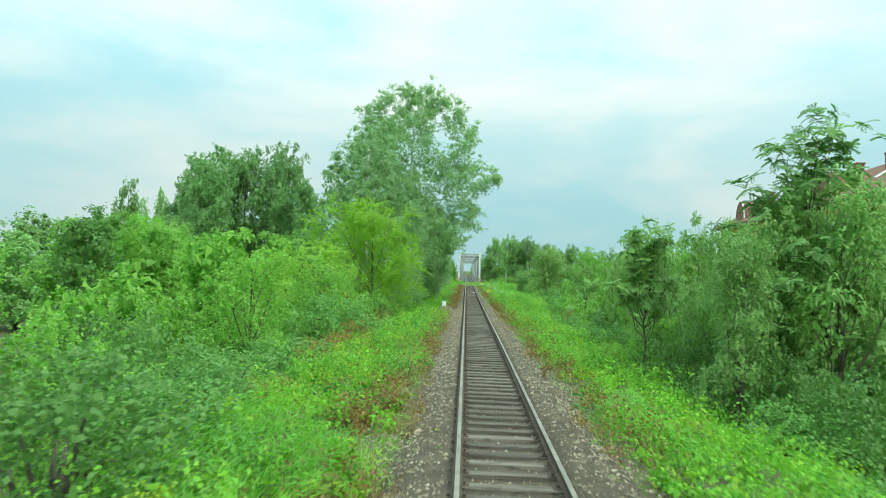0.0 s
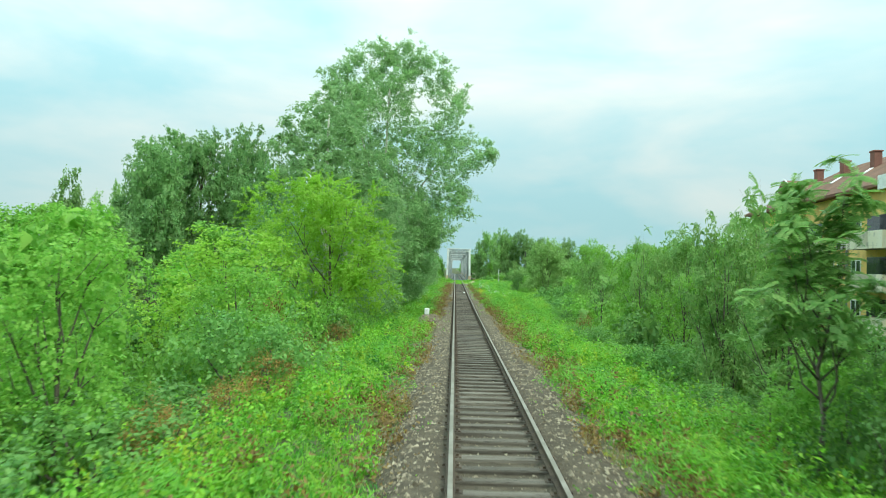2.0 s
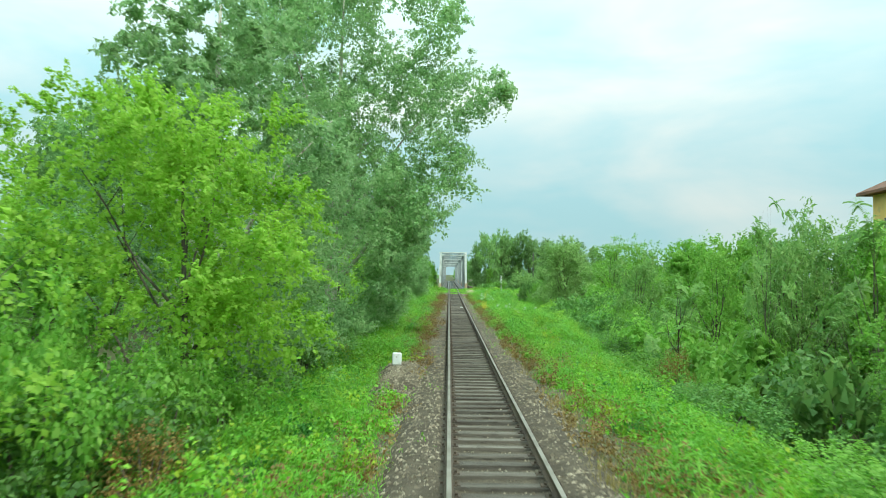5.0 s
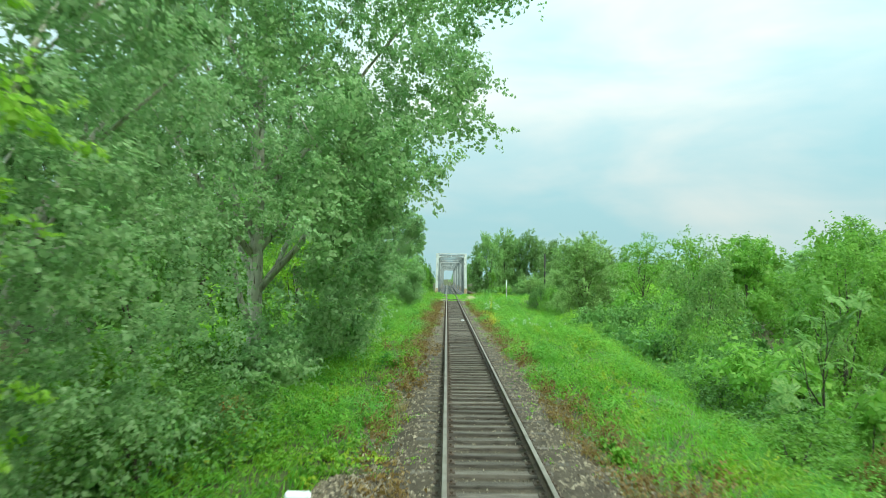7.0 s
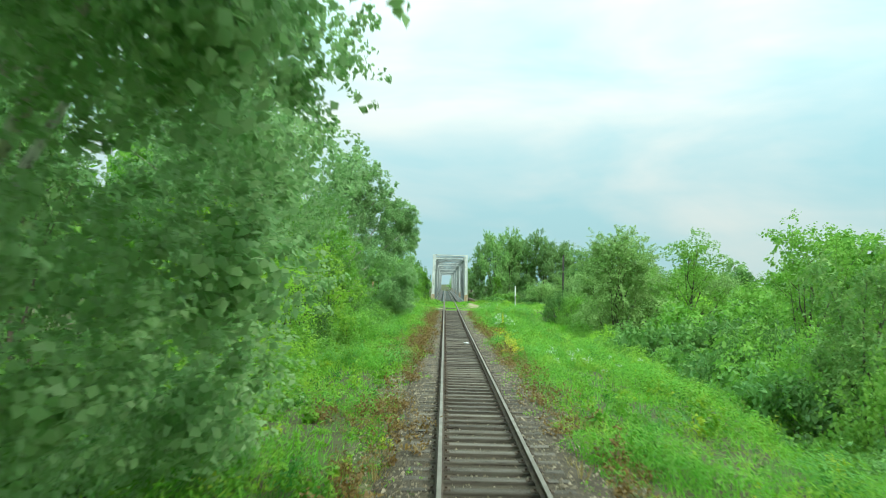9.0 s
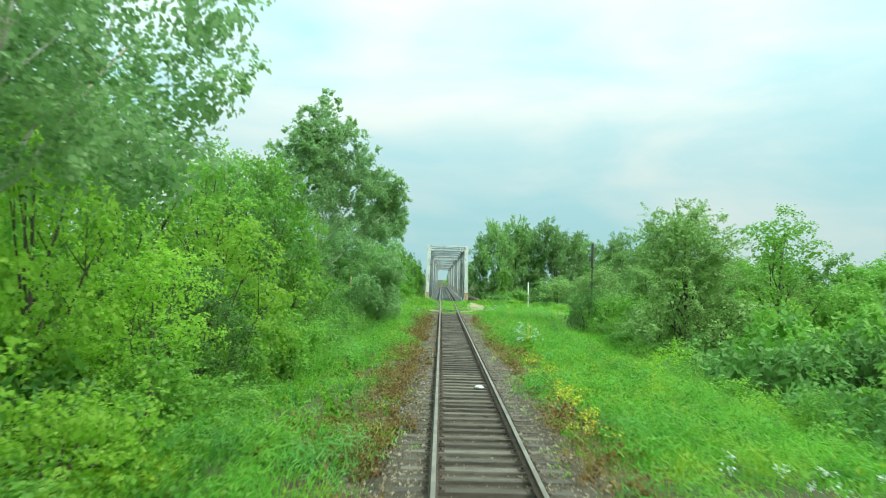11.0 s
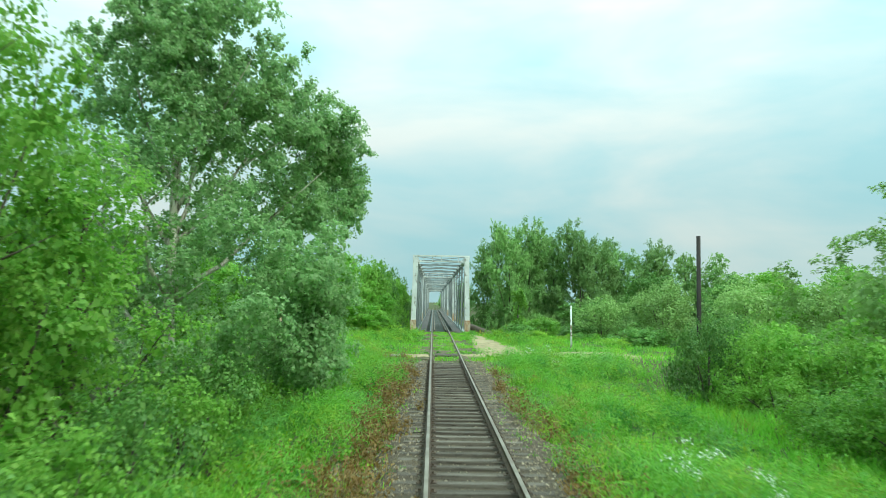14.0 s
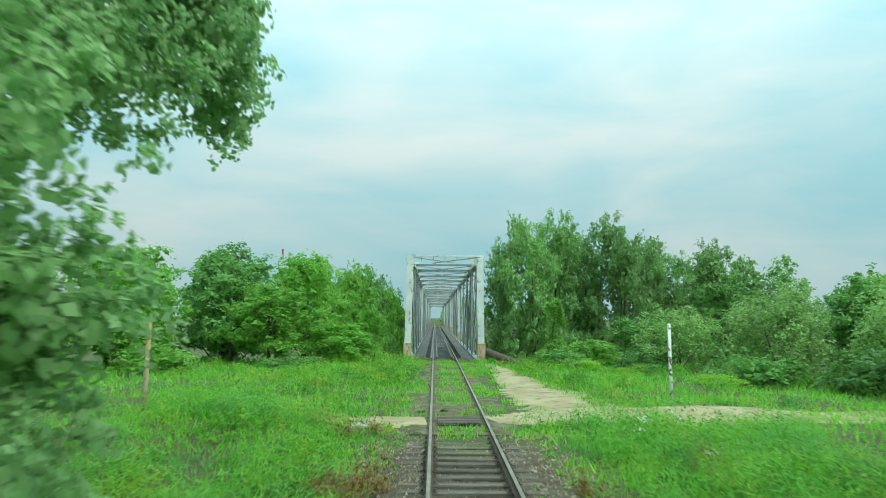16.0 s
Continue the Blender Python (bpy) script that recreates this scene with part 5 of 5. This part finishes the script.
def ribbon(name, pts, label, category="road", mat="sand", lift=0.035):
    """A strip over the ground: rows of x, y, half width; ragged edges."""
    r = np.random.default_rng(len(name))
    vs, fs = [], []
    P = np.array(pts, float)
    s = np.linspace(0, len(P) - 1, 60)
    cx, cy, hw = (np.interp(s, np.arange(len(P)), P[:, k]) for k in range(3))
    dx, dy = np.gradient(cx), np.gradient(cy)
    ln = np.hypot(dx, dy)
    nx_, ny_ = -dy / ln, dx / ln
    for i in range(60):
        for k, q in enumerate(np.linspace(-1, 1, 9)):
            e = hw[i] * q * (1 + (0.22 * r.normal() if k in (0, 8) else 0.03 * r.normal()))
            px, py = cx[i] + nx_[i] * e, cy[i] + ny_[i] * e
            vs.append((px, py, float(ground_z(px, py)) + lift - (0.06 if k in (0, 8) else 0)))
    for i in range(59):
        for k in range(8):
            a = i * 9 + k
            fs.append((a, a + 1, a + 10, a + 9))
    return tagged(new(name, mesh_from(name, vs, fs, [M[mat]], True)), label, category, kind="structure")


ribbon("road", [(0.9, 149.2, 0.9), (3.0, 149.8, 1.7), (5.5, 150.2, 2.2), (8.5, 150.0, 1.9), (13, 151.2, 1.4), (22, 153.5, 1.1), (40, 156, 1.0)], "pale sandy dirt road leading over the level crossing")
ribbon("path", [(4.0, 150.5, 2.0), (3.6, 154, 1.7), (3.2, 159, 1.25), (2.9, 165, 0.85), (2.7, 173, 0.5)], "pale sandy path beside the track up to the bridge", "path")
ribbon("road_west", [(-0.9, 148.9, 0.9), (-2.2, 148.8, 1.1), (-3.6, 149.0, 0.8), (-5.5, 149.2, 0.35)], "worn sandy end of the road beside the rails")

ribbon("trodden_earth", [(0.0, 146.6, 1.7), (0.0, 152, 1.9), (0.0, 160, 1.7), (0.0, 170, 1.6), (0.0, 178, 1.5)], "trodden brown earth and gravel round the rails beyond the crossing", "ground", "earth", 0.02)

bm = bmesh.new()
for k in range(4):
    box(bm, -0.58, 0.58, 147.9 + k * 0.28, 148.14 + k * 0.28, -0.10 + 0.06, 0.055 + 0.008 * (k % 2), 0.012)
deck = tagged(part("crossing_deck", bm, M["sleeper"], None), "grey wooden planks of the level crossing between the rails", "crossing deck")
bm = bmesh.new()
box(bm, -0.28, 0.28, -0.2, 0.2, -0.08, 0.12, 0.03)
slab = tagged(part("concrete_slab", bm, M["concrete"], None), "broken pale concrete slab in the grass", "slab")
slab.matrix_basis = pose(-2.7, 147.1, 0.0, 4, 3, 20)

v, f = tube_arrays([(2.95, 183, 0.45), (3.15, 178, 0.42), (3.7, 174, 0.28), (4.5, 170, 0.02), (5.3, 166.5, -0.45)], [0.27] * 5, 14)
tagged(new("pipe", mesh_from("pipe", v, f, [M["rail_side"]], True)), "thick dark pipe running into the ground beside the bridge", "pipe")

# ---- grass and weeds ----
grng = np.random.default_rng(77)


def verge_points(n, lo, hi, y0=6.0, y1=178.0):
    x = grng.uniform(lo, hi, n) * np.where(grng.random(n) < 0.5, -1, 1)
    y = y0 + (y1 - y0) * grng.random(n)
    return x, y


def on_road(x, y):
    """Bare ground of the road, with a ragged edge."""
    j = 0.9 * (drift(x, y, 0.8, 21) - 0.5)
    east = (x > 0.9) & (x < 9.5 + 3 * j) & (np.abs(y - 150.0) + j < 1.6)
    lane = (np.abs(x - 3.3 + 0.03 * (y - 150)) + j < 1.4 - 0.045 * (y - 150)) & (y > 149) & (y < 170)
    west = (x < 0) & (x > -3.6) & (np.abs(y - 148.7) + j < 0.6)
    flue = (np.abs(x - 4.2 + (y - 172) * 0.17) < 0.6) & (y > 166)
    post = (np.abs(x + 2.35) < 0.55 + 0.6 * j) & (y > 55.5) & (y < 61.5)
    return east | lane | west | post | flue


def blades(x, y, height, width, rng):
    n = len(x)
    z = bed_z(x, y) - 0.03
    a = rng.uniform(0, 2 * np.pi, n)
    h = height * rng.uniform(0.5, 1.3, n)
    w = width * rng.uniform(0.6, 1.3, n)
    lean = rng.normal(size=(n, 2)) * (h * 0.42)[:, None]
    base = np.stack([x, y, z], 1)
    s = np.stack([np.cos(a) * w, np.sin(a) * w, 0 * w], 1)
    tip = base + np.stack([lean[:, 0], lean[:, 1], h], 1)
    return np.stack([base - s, base + s, tip], 1).reshape(-1, 3)


def tall_at(x, y):
    a = np.abs(x)
    return (1 + 0.35 * (x > 0) * smooth(y, 88, 100) * (1 - smooth(y, 132, 145))) * (0.09 + 0.95 * drift(x, y, 1.1, 1) ** 2.2 + 0.25 * drift(x, y, 5.0, 2)) * (0.35 + 0.65 * smooth(a, 1.9, 3.4))


def tussocks(x, y, height, radius, per, width):
    """Rounded tufts of grass: blades that stand highest in the middle and lean outwards at the rim."""
    n = len(x)
    own = np.repeat(np.arange(n), per)
    m = len(own)
    a = grng.uniform(0, 2 * np.pi, m)
    q = grng.random(m) ** 0.5
    h = height[own] * (1 - 0.72 * q ** 2) * grng.uniform(0.7, 1.15, m)
    r = radius[own]
    fx, fy = x[own] + np.cos(a) * q * r, y[own] + np.sin(a) * q * r
    base = np.stack([fx, fy, bed_z(fx, fy) - 0.03], 1)
    out = np.stack([np.cos(a) * q, np.sin(a) * q, 0 * a], 1) * (0.55 * h)[:, None] + grng.normal(size=(m, 3)) * np.array([0.22, 0.22, 0]) * h[:, None]
    turn = a + np.pi / 2 + grng.normal(size=m) * 0.6
    s = np.stack([np.cos(turn), np.sin(turn), 0 * turn], 1) * (width * grng.uniform(0.6, 1.3, m))[:, None]
    tip = base + out + np.stack([0 * h, 0 * h, h], 1)
    return np.stack([base - s, base + s, tip], 1).reshape(-1, 3)


def verge_edge(x, y):
    """Where the stones end and the growth begins."""
    return np.where(x < 0, 1.25 + 0.25 * (1 - smooth(y, 45, 70)), 1.4 + 0.35 * (1 - smooth(y, 45, 70))) + 0.8 * drift(x, y, 1.1, 5) * (1 - 0.3 * smooth(y, 90, 140))


# short growth under all
x, y = verge_points(95000, 1.35, 9.0)
keep = (np.abs(x) > verge_edge(x, y)) & ~on_road(x, y)
x, y = x[keep], y[keep]
one = blades(x, y, tall_at(x, y) * 0.5, 0.018, grng)
x, y = grng.uniform(-34, 34, 50000), grng.uniform(140, 176, 50000)
keep = (np.abs(x) > 9) & ~on_road(x, y)
two = blades(x[keep], y[keep], 0.30, 0.035, grng)
x, y = grng.uniform(8.5, 11.5, 10000), grng.uniform(92, 141, 10000)
four = blades(x, y, 0.55, 0.03, grng)
x, y = grng.uniform(-1.9, 1.9, 11000), grng.uniform(146, 179, 11000)
keep = (np.abs(np.abs(x) - GAUGE) > 0.12) & ((y < 147.6) | (y > 149.6)) & (drift(x, y, 1.0, 9) > 0.5)
three = blades(x[keep], y[keep], 0.17, 0.03, grng)
# open meadow before the bridge
x, y = grng.uniform(-9.2, 9.2, 16000), grng.uniform(142, 178, 16000)
keep = (np.abs(x) > 1.9) & ~on_road(x, y)
five = blades(x[keep], y[keep], 0.26, 0.034, grng)
tagged(new("grass", quads_mesh("grass", np.concatenate([one, two, three, four, five]), [M["grass"]], 3)), "lush bright green grass with dry straw patches along the track", "grass", kind="stuff")

# tufts of taller grass, the most on the open slopes past the first thicket
x, y = verge_points(7000, 1.5, 8.4, 6, 150)
open_slope = smooth(y, 44, 70) * np.where(x > 0, 1.0, 0.75) + smooth(y, 95, 110) * 0.3
lush = drift(x, y, 2.2, 31)
keep = (np.abs(x) > verge_edge(x, y) + 0.1) & ~on_road(x, y) & (lush + 0.35 * open_slope + 0.12 * (y < 66) > 0.52)
x, y, lush = x[keep], y[keep], lush[keep]
high = (0.16 + 1.0 * lush * grng.random(len(x)) ** 1.3) * (0.5 + 0.5 * smooth(np.abs(x), 1.7, 2.8)) * (1 + 0.25 * smooth(y, 90, 105))
x2, y2 = grng.uniform(-22, 22, 1500), grng.uniform(139, 177, 1500)
keep = (np.abs(x2) > 1.9) & ~on_road(x2, y2) & (drift(x2, y2, 2.5, 33) > 0.4)
x, y = np.concatenate([x, x2[keep]]), np.concatenate([y, y2[keep]])
high = np.concatenate([high, 0.15 + 0.5 * grng.random(int(keep.sum())) ** 1.5])


def domes(x, y, radius, high, per, length, width):
    """Full rounded tufts: blades that cover a dome and point up and outwards along it."""
    n = len(x)
    own = np.repeat(np.arange(n), per)
    m = len(own)
    e = grng.normal(size=(m, 3))
    e[:, 2] = np.abs(e[:, 2])
    e /= np.linalg.norm(e, axis=1, keepdims=True)
    k = grng.uniform(0.7, 1.05, m)[:, None]
    pos = np.stack([x, y, bed_z(x, y) - 0.05], 1)[own] + e * k * np.stack([radius, radius, high], 1)[own]
    nr = e * 0.8 + np.array([0, 0, 0.25]) + grng.normal(size=(m, 3)) * 0.28
    nr /= np.linalg.norm(nr, axis=1, keepdims=True)
    t = np.array([0, 0, 0.8]) + e * np.array([0.6, 0.6, 0]) + grng.normal(size=(m, 3)) * 0.35
    t -= nr * np.sum(t * nr, 1, keepdims=True)
    t /= np.maximum(np.linalg.norm(t, axis=1, keepdims=True), 1e-6)
    s = np.cross(nr, t) * (width * grng.uniform(0.6, 1.4, m))[:, None]
    ln = (length * grng.uniform(0.6, 1.3, m))[:, None]
    return np.stack([pos - t * ln * 0.4 - s, pos - t * ln * 0.4 + s, pos + t * ln * 0.6 + e * ln * 0.12], 1).reshape(-1, 3)


small = high < 0.55
rad = 0.14 + high * grng.uniform(0.4, 0.75, len(x))
some = small & (grng.random(len(x)) < 0.5)
big = ~small & (grng.random(len(x)) < 0.75)
tufts = np.concatenate([domes(x[some], y[some], rad[some], high[some], 46, 0.17, 0.012), domes(x[big], y[big], rad[big] * 1.5, high[big] * 1.05, 230, 0.22, 0.013)])
tagged(new("grass_tufts", quads_mesh("grass_tufts", tufts, [M["grass"]], 3)), "soft rounded tufts of tall green grass on the bank", "grass", kind="stuff")


def mounds(x, y, radius, high, per, leaf, corners=3):
    """Leafy weeds: leaves in whorls up several stalks that fan out of one root."""
    n = len(x)
    own = np.repeat(np.arange(n), per)
    m = len(own)
    stalks = 7
    way = grng.normal(size=(n, stalks, 3)) * np.array([0.75, 0.75, 0.25]) + np.array([0, 0, 0.75])
    way /= np.linalg.norm(way, axis=2, keepdims=True)
    way[..., 2] = np.abs(way[..., 2])
    way *= grng.uniform(0.6, 1.2, (n, stalks, 1))
    ax = way[own, grng.integers(0, stalks, m)]
    u = 0.12 + 0.88 * grng.random(m) ** 0.6
    size = (leaf * grng.uniform(0.7, 1.45, n))[own] * (1.2 - 0.45 * u)
    pos = np.stack([x, y, bed_z(x, y) - 0.04], 1)[own] + ax * u[:, None] * np.stack([radius * 1.15, radius * 1.15, high * 1.1], 1)[own]
    side = grng.normal(size=(m, 3)) * np.array([1, 1, 0.35])
    side /= np.linalg.norm(side, axis=1, keepdims=True)
    pos += side * (size * 0.75)[:, None]
    return leaf_quads(pos, side * 0.4 + ax * 0.3 + np.array([0, 0, 0.4]) + grng.normal(size=pos.shape) * 0.45, size, grng, 0.62, corners)


x, y = verge_points(6200, 1.8, 8.2, 6, 176)
more = grng.uniform(-6.6, -2.1, 1500), grng.uniform(6, 66, 1500)
side = grng.uniform(2.3, 6.4, 900), grng.uniform(6, 60, 900)
x, y = np.concatenate([x, side[0], more[0]]), np.concatenate([y, side[1], more[1]])
thick = drift(x, y, 2.6, 7) + 0.14 + 0.14 * (1 - smooth(y, 50, 72)) + 0.05 * (x < 0)
keep = (thick > 0.5) & ~on_road(x, y) & (np.abs(x) > verge_edge(x, y) + 0.15)
x, y = x[keep], y[keep]
rad = (0.16 + 0.72 * grng.random(len(x)) ** 1.6) * (0.45 + 0.55 * smooth(np.abs(x), 1.9, 3.8)) * (1 - 0.12 * smooth(y, 60, 100))
high = rad * grng.uniform(0.8, 1.7, len(x))
keep = grng.random(len(x)) < np.where(y < 66, 0.5, 0.75)
x, y, rad, high = x[keep], y[keep], rad[keep], high[keep]
cut = (y < 60) & (grng.random(len(x)) < 0.6)
tagged(new("weeds", quads_mesh("weeds", mounds(x[~cut], y[~cut], rad[~cut], high[~cut], 46, 0.095), [M["weed"]], 3)), "leafy green weeds in tufts beside the ballast", "weeds", kind="stuff")
tagged(new("broadleaf_weeds", quads_mesh("broadleaf_weeds", mounds(x[cut], y[cut], rad[cut] * 1.15, high[cut] * 1.1, 56, 0.105, 4), [M["broadleaf"]])), "lush broad-leaved weeds with yellow-green tops on the bank", "weeds", kind="stuff")

# full-grown clumps, taller towards the thicket
x, y = verge_points(900, 2.2, 7.2, 7, 142)
keep = ((y < 70) | (grng.random(len(x)) < 0.45)) & ~on_road(x, y) & (drift(x, y, 2.0, 61) > 0.35)
x, y = x[keep], y[keep]
rad = grng.uniform(0.3, 0.75, len(x)) * (0.6 + 0.4 * smooth(np.abs(x), 2.3, 4.5))
tagged(new("tall_weeds", quads_mesh("tall_weeds", mounds(x, y, rad, rad * grng.uniform(0.9, 1.6, len(x)), 150, 0.11, 4), [M["broadleaf"]])), "tall leafy weeds in full clumps on the bank", "weeds", kind="stuff")

x, y = np.concatenate([grng.normal(-3.0, 0.9, 60), grng.normal(5.4, 0.9, 45), grng.uniform(-1.6, 1.6, 40)]), np.concatenate([grng.uniform(158, 177, 60), grng.uniform(163, 177, 45), grng.uniform(150, 177, 40)])
rad = np.where(np.abs(x) < 1.7, 0.14, 1.0) * grng.uniform(0.3, 0.7, len(x))
keep = np.abs(np.abs(x) - GAUGE) > 0.2
x, y, rad = x[keep], y[keep], rad[keep]
tagged(new("bridge_weeds", quads_mesh("bridge_weeds", mounds(x, y, rad, rad * grng.uniform(0.9, 1.4, len(x)), 90, 0.12), [M["weed"]], 3)), "leafy weeds heaped on the bank before the bridge", "weeds", kind="stuff")

# small sprigs that creep over the stones
x, y = verge_points(2600, 1.0, 2.2, 6, 147)
keep = drift(x, y, 1.6, 41) + 0.25 * smooth(np.abs(x), 1.1, 1.9) > 0.62
x, y = x[keep], y[keep]
rad = grng.uniform(0.05, 0.17, len(x))
tagged(new("sprigs", quads_mesh("sprigs", mounds(x, y, rad, rad * grng.uniform(0.6, 1.4, len(rad)), 18, 0.045), [M["weed"]], 3)), "small weeds creeping over the ballast stones", "weeds", kind="stuff")

# withered clumps: x, y, spread
x, y = verge_points(1700, 1.55, 4.6, 6, 150)
patch = drift(x, y, 2.4, 8) - 0.10 * (np.abs(x) - 1.7) + 0.10 * smooth(y, 85, 105) * np.where(x < 0, 0.6, -1)
keep = (patch + 0.05 * (y < 64) > 0.6) & ~on_road(x, y)
x, y = x[keep], y[keep]
for cx, cy, wide, n in ((-2.95, 14.6, 0.45, 11), (2.75, 15.4, 0.5, 14), (2.3, 35.4, 0.4, 9), (-3.0, 46.0, 0.6, 12), (-4.7, 32.6, 0.7, 14), (-5.4, 39.0, 0.8, 14), (-4.0, 24.5, 0.6, 10), (3.1, 62.0, 0.6, 10), (4.6, 28.0, 0.7, 9),
                        (-6.2, 63.0, 0.7, 12), (-1.9, 77.0, 0.4, 8), (-2.2, 84.0, 0.6, 10), (-3.0, 98.7, 0.6, 12), (-2.6, 115.0, 0.6, 9), (-2.1, 121.5, 0.5, 10), (-2.0, 129.0, 0.6, 10)) + tuple((-1.95 + 0.25 * math.sin(k * 2.1), 96.0 + 2.4 * k, 0.55, 10) for k in range(20)) + tuple((2.15 + 0.2 * math.sin(k * 1.7), 62.0 + 3.3 * k, 0.5, 4) for k in range(23)):
    x, y = np.concatenate([x, grng.normal(cx, wide * 0.6, n)]), np.concatenate([y, grng.normal(cy, wide, n)])
for side in (-1.0, 1.0):
    for k in range(34):
        cy = 11.0 + 3.9 * k + 1.3 * math.sin(2.3 * k + side)
        wide = 0.35 + 0.25 * math.sin(5.1 * k + side)
        cx = side * (float(verge_edge(np.array([side * 2.0]), np.array([cy]))[0]) + 0.3 + 0.3 * math.sin(3.7 * k - side))
        if not on_road(np.array([cx]), np.array([cy]))[0]:
            x, y = np.concatenate([x, grng.normal(cx, 0.22, 7)]), np.concatenate([y, grng.normal(cy, wide + 0.3, 7)])
rad = grng.uniform(0.14, 0.45, len(x)) * np.where(y < 50, 1.4, 1.0)
tagged(new("withered_weeds", quads_mesh("withered_weeds", mounds(x, y, rad, 0.16 + rad * grng.uniform(1.0, 1.8, len(rad)), 60, 0.075), [M["withered"]], 3)), "withered brown weeds at the edge of the ballast", "weeds", kind="stuff")
x, y = verge_points(2600, 1.5, 3.4, 6, 150)
patch = drift(x, y, 2.4, 8) - 0.08 * (np.abs(x) - 1.7) + 0.06 * (x > 0) * smooth(y, 20, 50) + 0.08 * smooth(y, 85, 105) * np.where(x < 0, 0.5, -1)
keep = (patch > 0.62) & ~on_road(x, y)
x, y = x[keep], y[keep]
high = grng.uniform(0.2, 0.5, len(x))
tagged(new("dry_grass", quads_mesh("dry_grass", tussocks(x, y, high, high * 0.5, 26, 0.007), [M["straw"]], 3)), "dry straw-coloured grass stalks beside the ballast", "grass", kind="stuff")


def umbels(x, y, lo, hi, per, size, spread):
    own = np.repeat(np.arange(len(x)), per)
    h = grng.uniform(lo, hi, len(x))
    pos = np.stack([x[own], y[own], (ground_z(x, y) + h)[own]], 1) + grng.normal(size=(len(own), 3)) * np.array([spread, spread, spread * 0.6])
    nrm = np.array([0, 0, 0.7]) + grng.normal(size=(len(own), 3)) * 0.6
    return leaf_quads(pos, nrm, size, grng, 0.9)


x, y = grng.uniform(2.6, 6.4, 420), grng.uniform(70, 150, 420)
x[:33], y[:33] = np.repeat((3.0, 3.9, 3.4), 11) + grng.normal(0, 0.22, 33), np.repeat((116.8, 119.4, 121.5), 11) + grng.normal(0, 0.4, 33)
keep = ((drift(x, y, 4.0, 12) > 0.72) | (np.arange(420) < 33)) & ~on_road(x, y)
tagged(new("white_flowers", quads_mesh("white_flowers", umbels(x[keep], y[keep], 0.55, 1.15, 22, 0.032, 0.06), [M["flower"]])), "white umbel flowers standing in the grass", "flowers", kind="stuff")
x, y = np.concatenate([grng.normal(2.45, 0.2, 26), grng.normal(2.55, 0.22, 22), grng.normal(2.3, 0.2, 12)]), np.concatenate([grng.normal(102, 1.3, 26), grng.normal(107.5, 1.5, 22), grng.normal(98.5, 0.9, 12)])
tagged(new("yellow_flowers", quads_mesh("yellow_flowers", umbels(x, y, 0.25, 0.65, 18, 0.045, 0.09), [M["yellow_flower"]])), "yellow flowering weeds beside the ballast", "flowers", kind="stuff")

# ---- loose things on the track ----
bm = bmesh.new()
bmesh.ops.create_icosphere(bm, subdivisions=2, radius=0.13)
for q in bm.verts:
    q.co = Vector((q.co.x * 1.1, q.co.y * 0.8, q.co.z * 0.45)) * (1 + 0.22 * noise.noise(q.co * 9))
chunk = tagged(part("pale_rock", bm, M["white"], None), "pale chunk of rock lying between the rails", "rock")
chunk.matrix_basis = pose(0.42, 104.3, float(rail_z(104.3)) - 0.15, 0, 0, 25)

# ---- a tall mullein in the grass ----
mullein = tagged(new("mullein"), "tall mullein with a spike of yellow flowers in the grass", "flower")
v, f = tube_arrays([(0, 0, 0), (0.02, 0, 0.7), (0.03, 0, 1.35)], [0.018, 0.015, 0.01], 6)
part_mesh("stem", mesh_from("stem", v, f, [M["weed"]], True), mullein)
h = grng.uniform(0.75, 1.4, 150)
a = grng.uniform(0, 6.28, 150)
out = np.stack([np.cos(a), np.sin(a), 0.2 + 0 * a], 1)
part_mesh("flower_spike", quads_mesh("flower_spike", leaf_quads(out * 0.05 * (1.5 - h)[:, None] / 0.6 + np.stack([0 * h + 0.025, 0 * h, h], 1), out, 0.05, grng, 0.9), [M["yellow_flower"]]), mullein)
h = grng.uniform(0.05, 0.7, 40)
a = grng.uniform(0, 6.28, 40)
out = np.stack([np.cos(a), np.sin(a), 0.5 + 0 * a], 1)
part_mesh("leaves", quads_mesh("leaves", leaf_quads(out * 0.14 + np.stack([0 * h, 0 * h, h], 1), np.stack([-out[:, 0] * 0.4, -out[:, 1] * 0.4, 0 * a + 1], 1), 0.24, grng, 0.4), [M["weed"]]), mullein)
mullein.matrix_basis = pose(3.15, 116.2, float(ground_z(3.15, 116.2)) - 0.03)
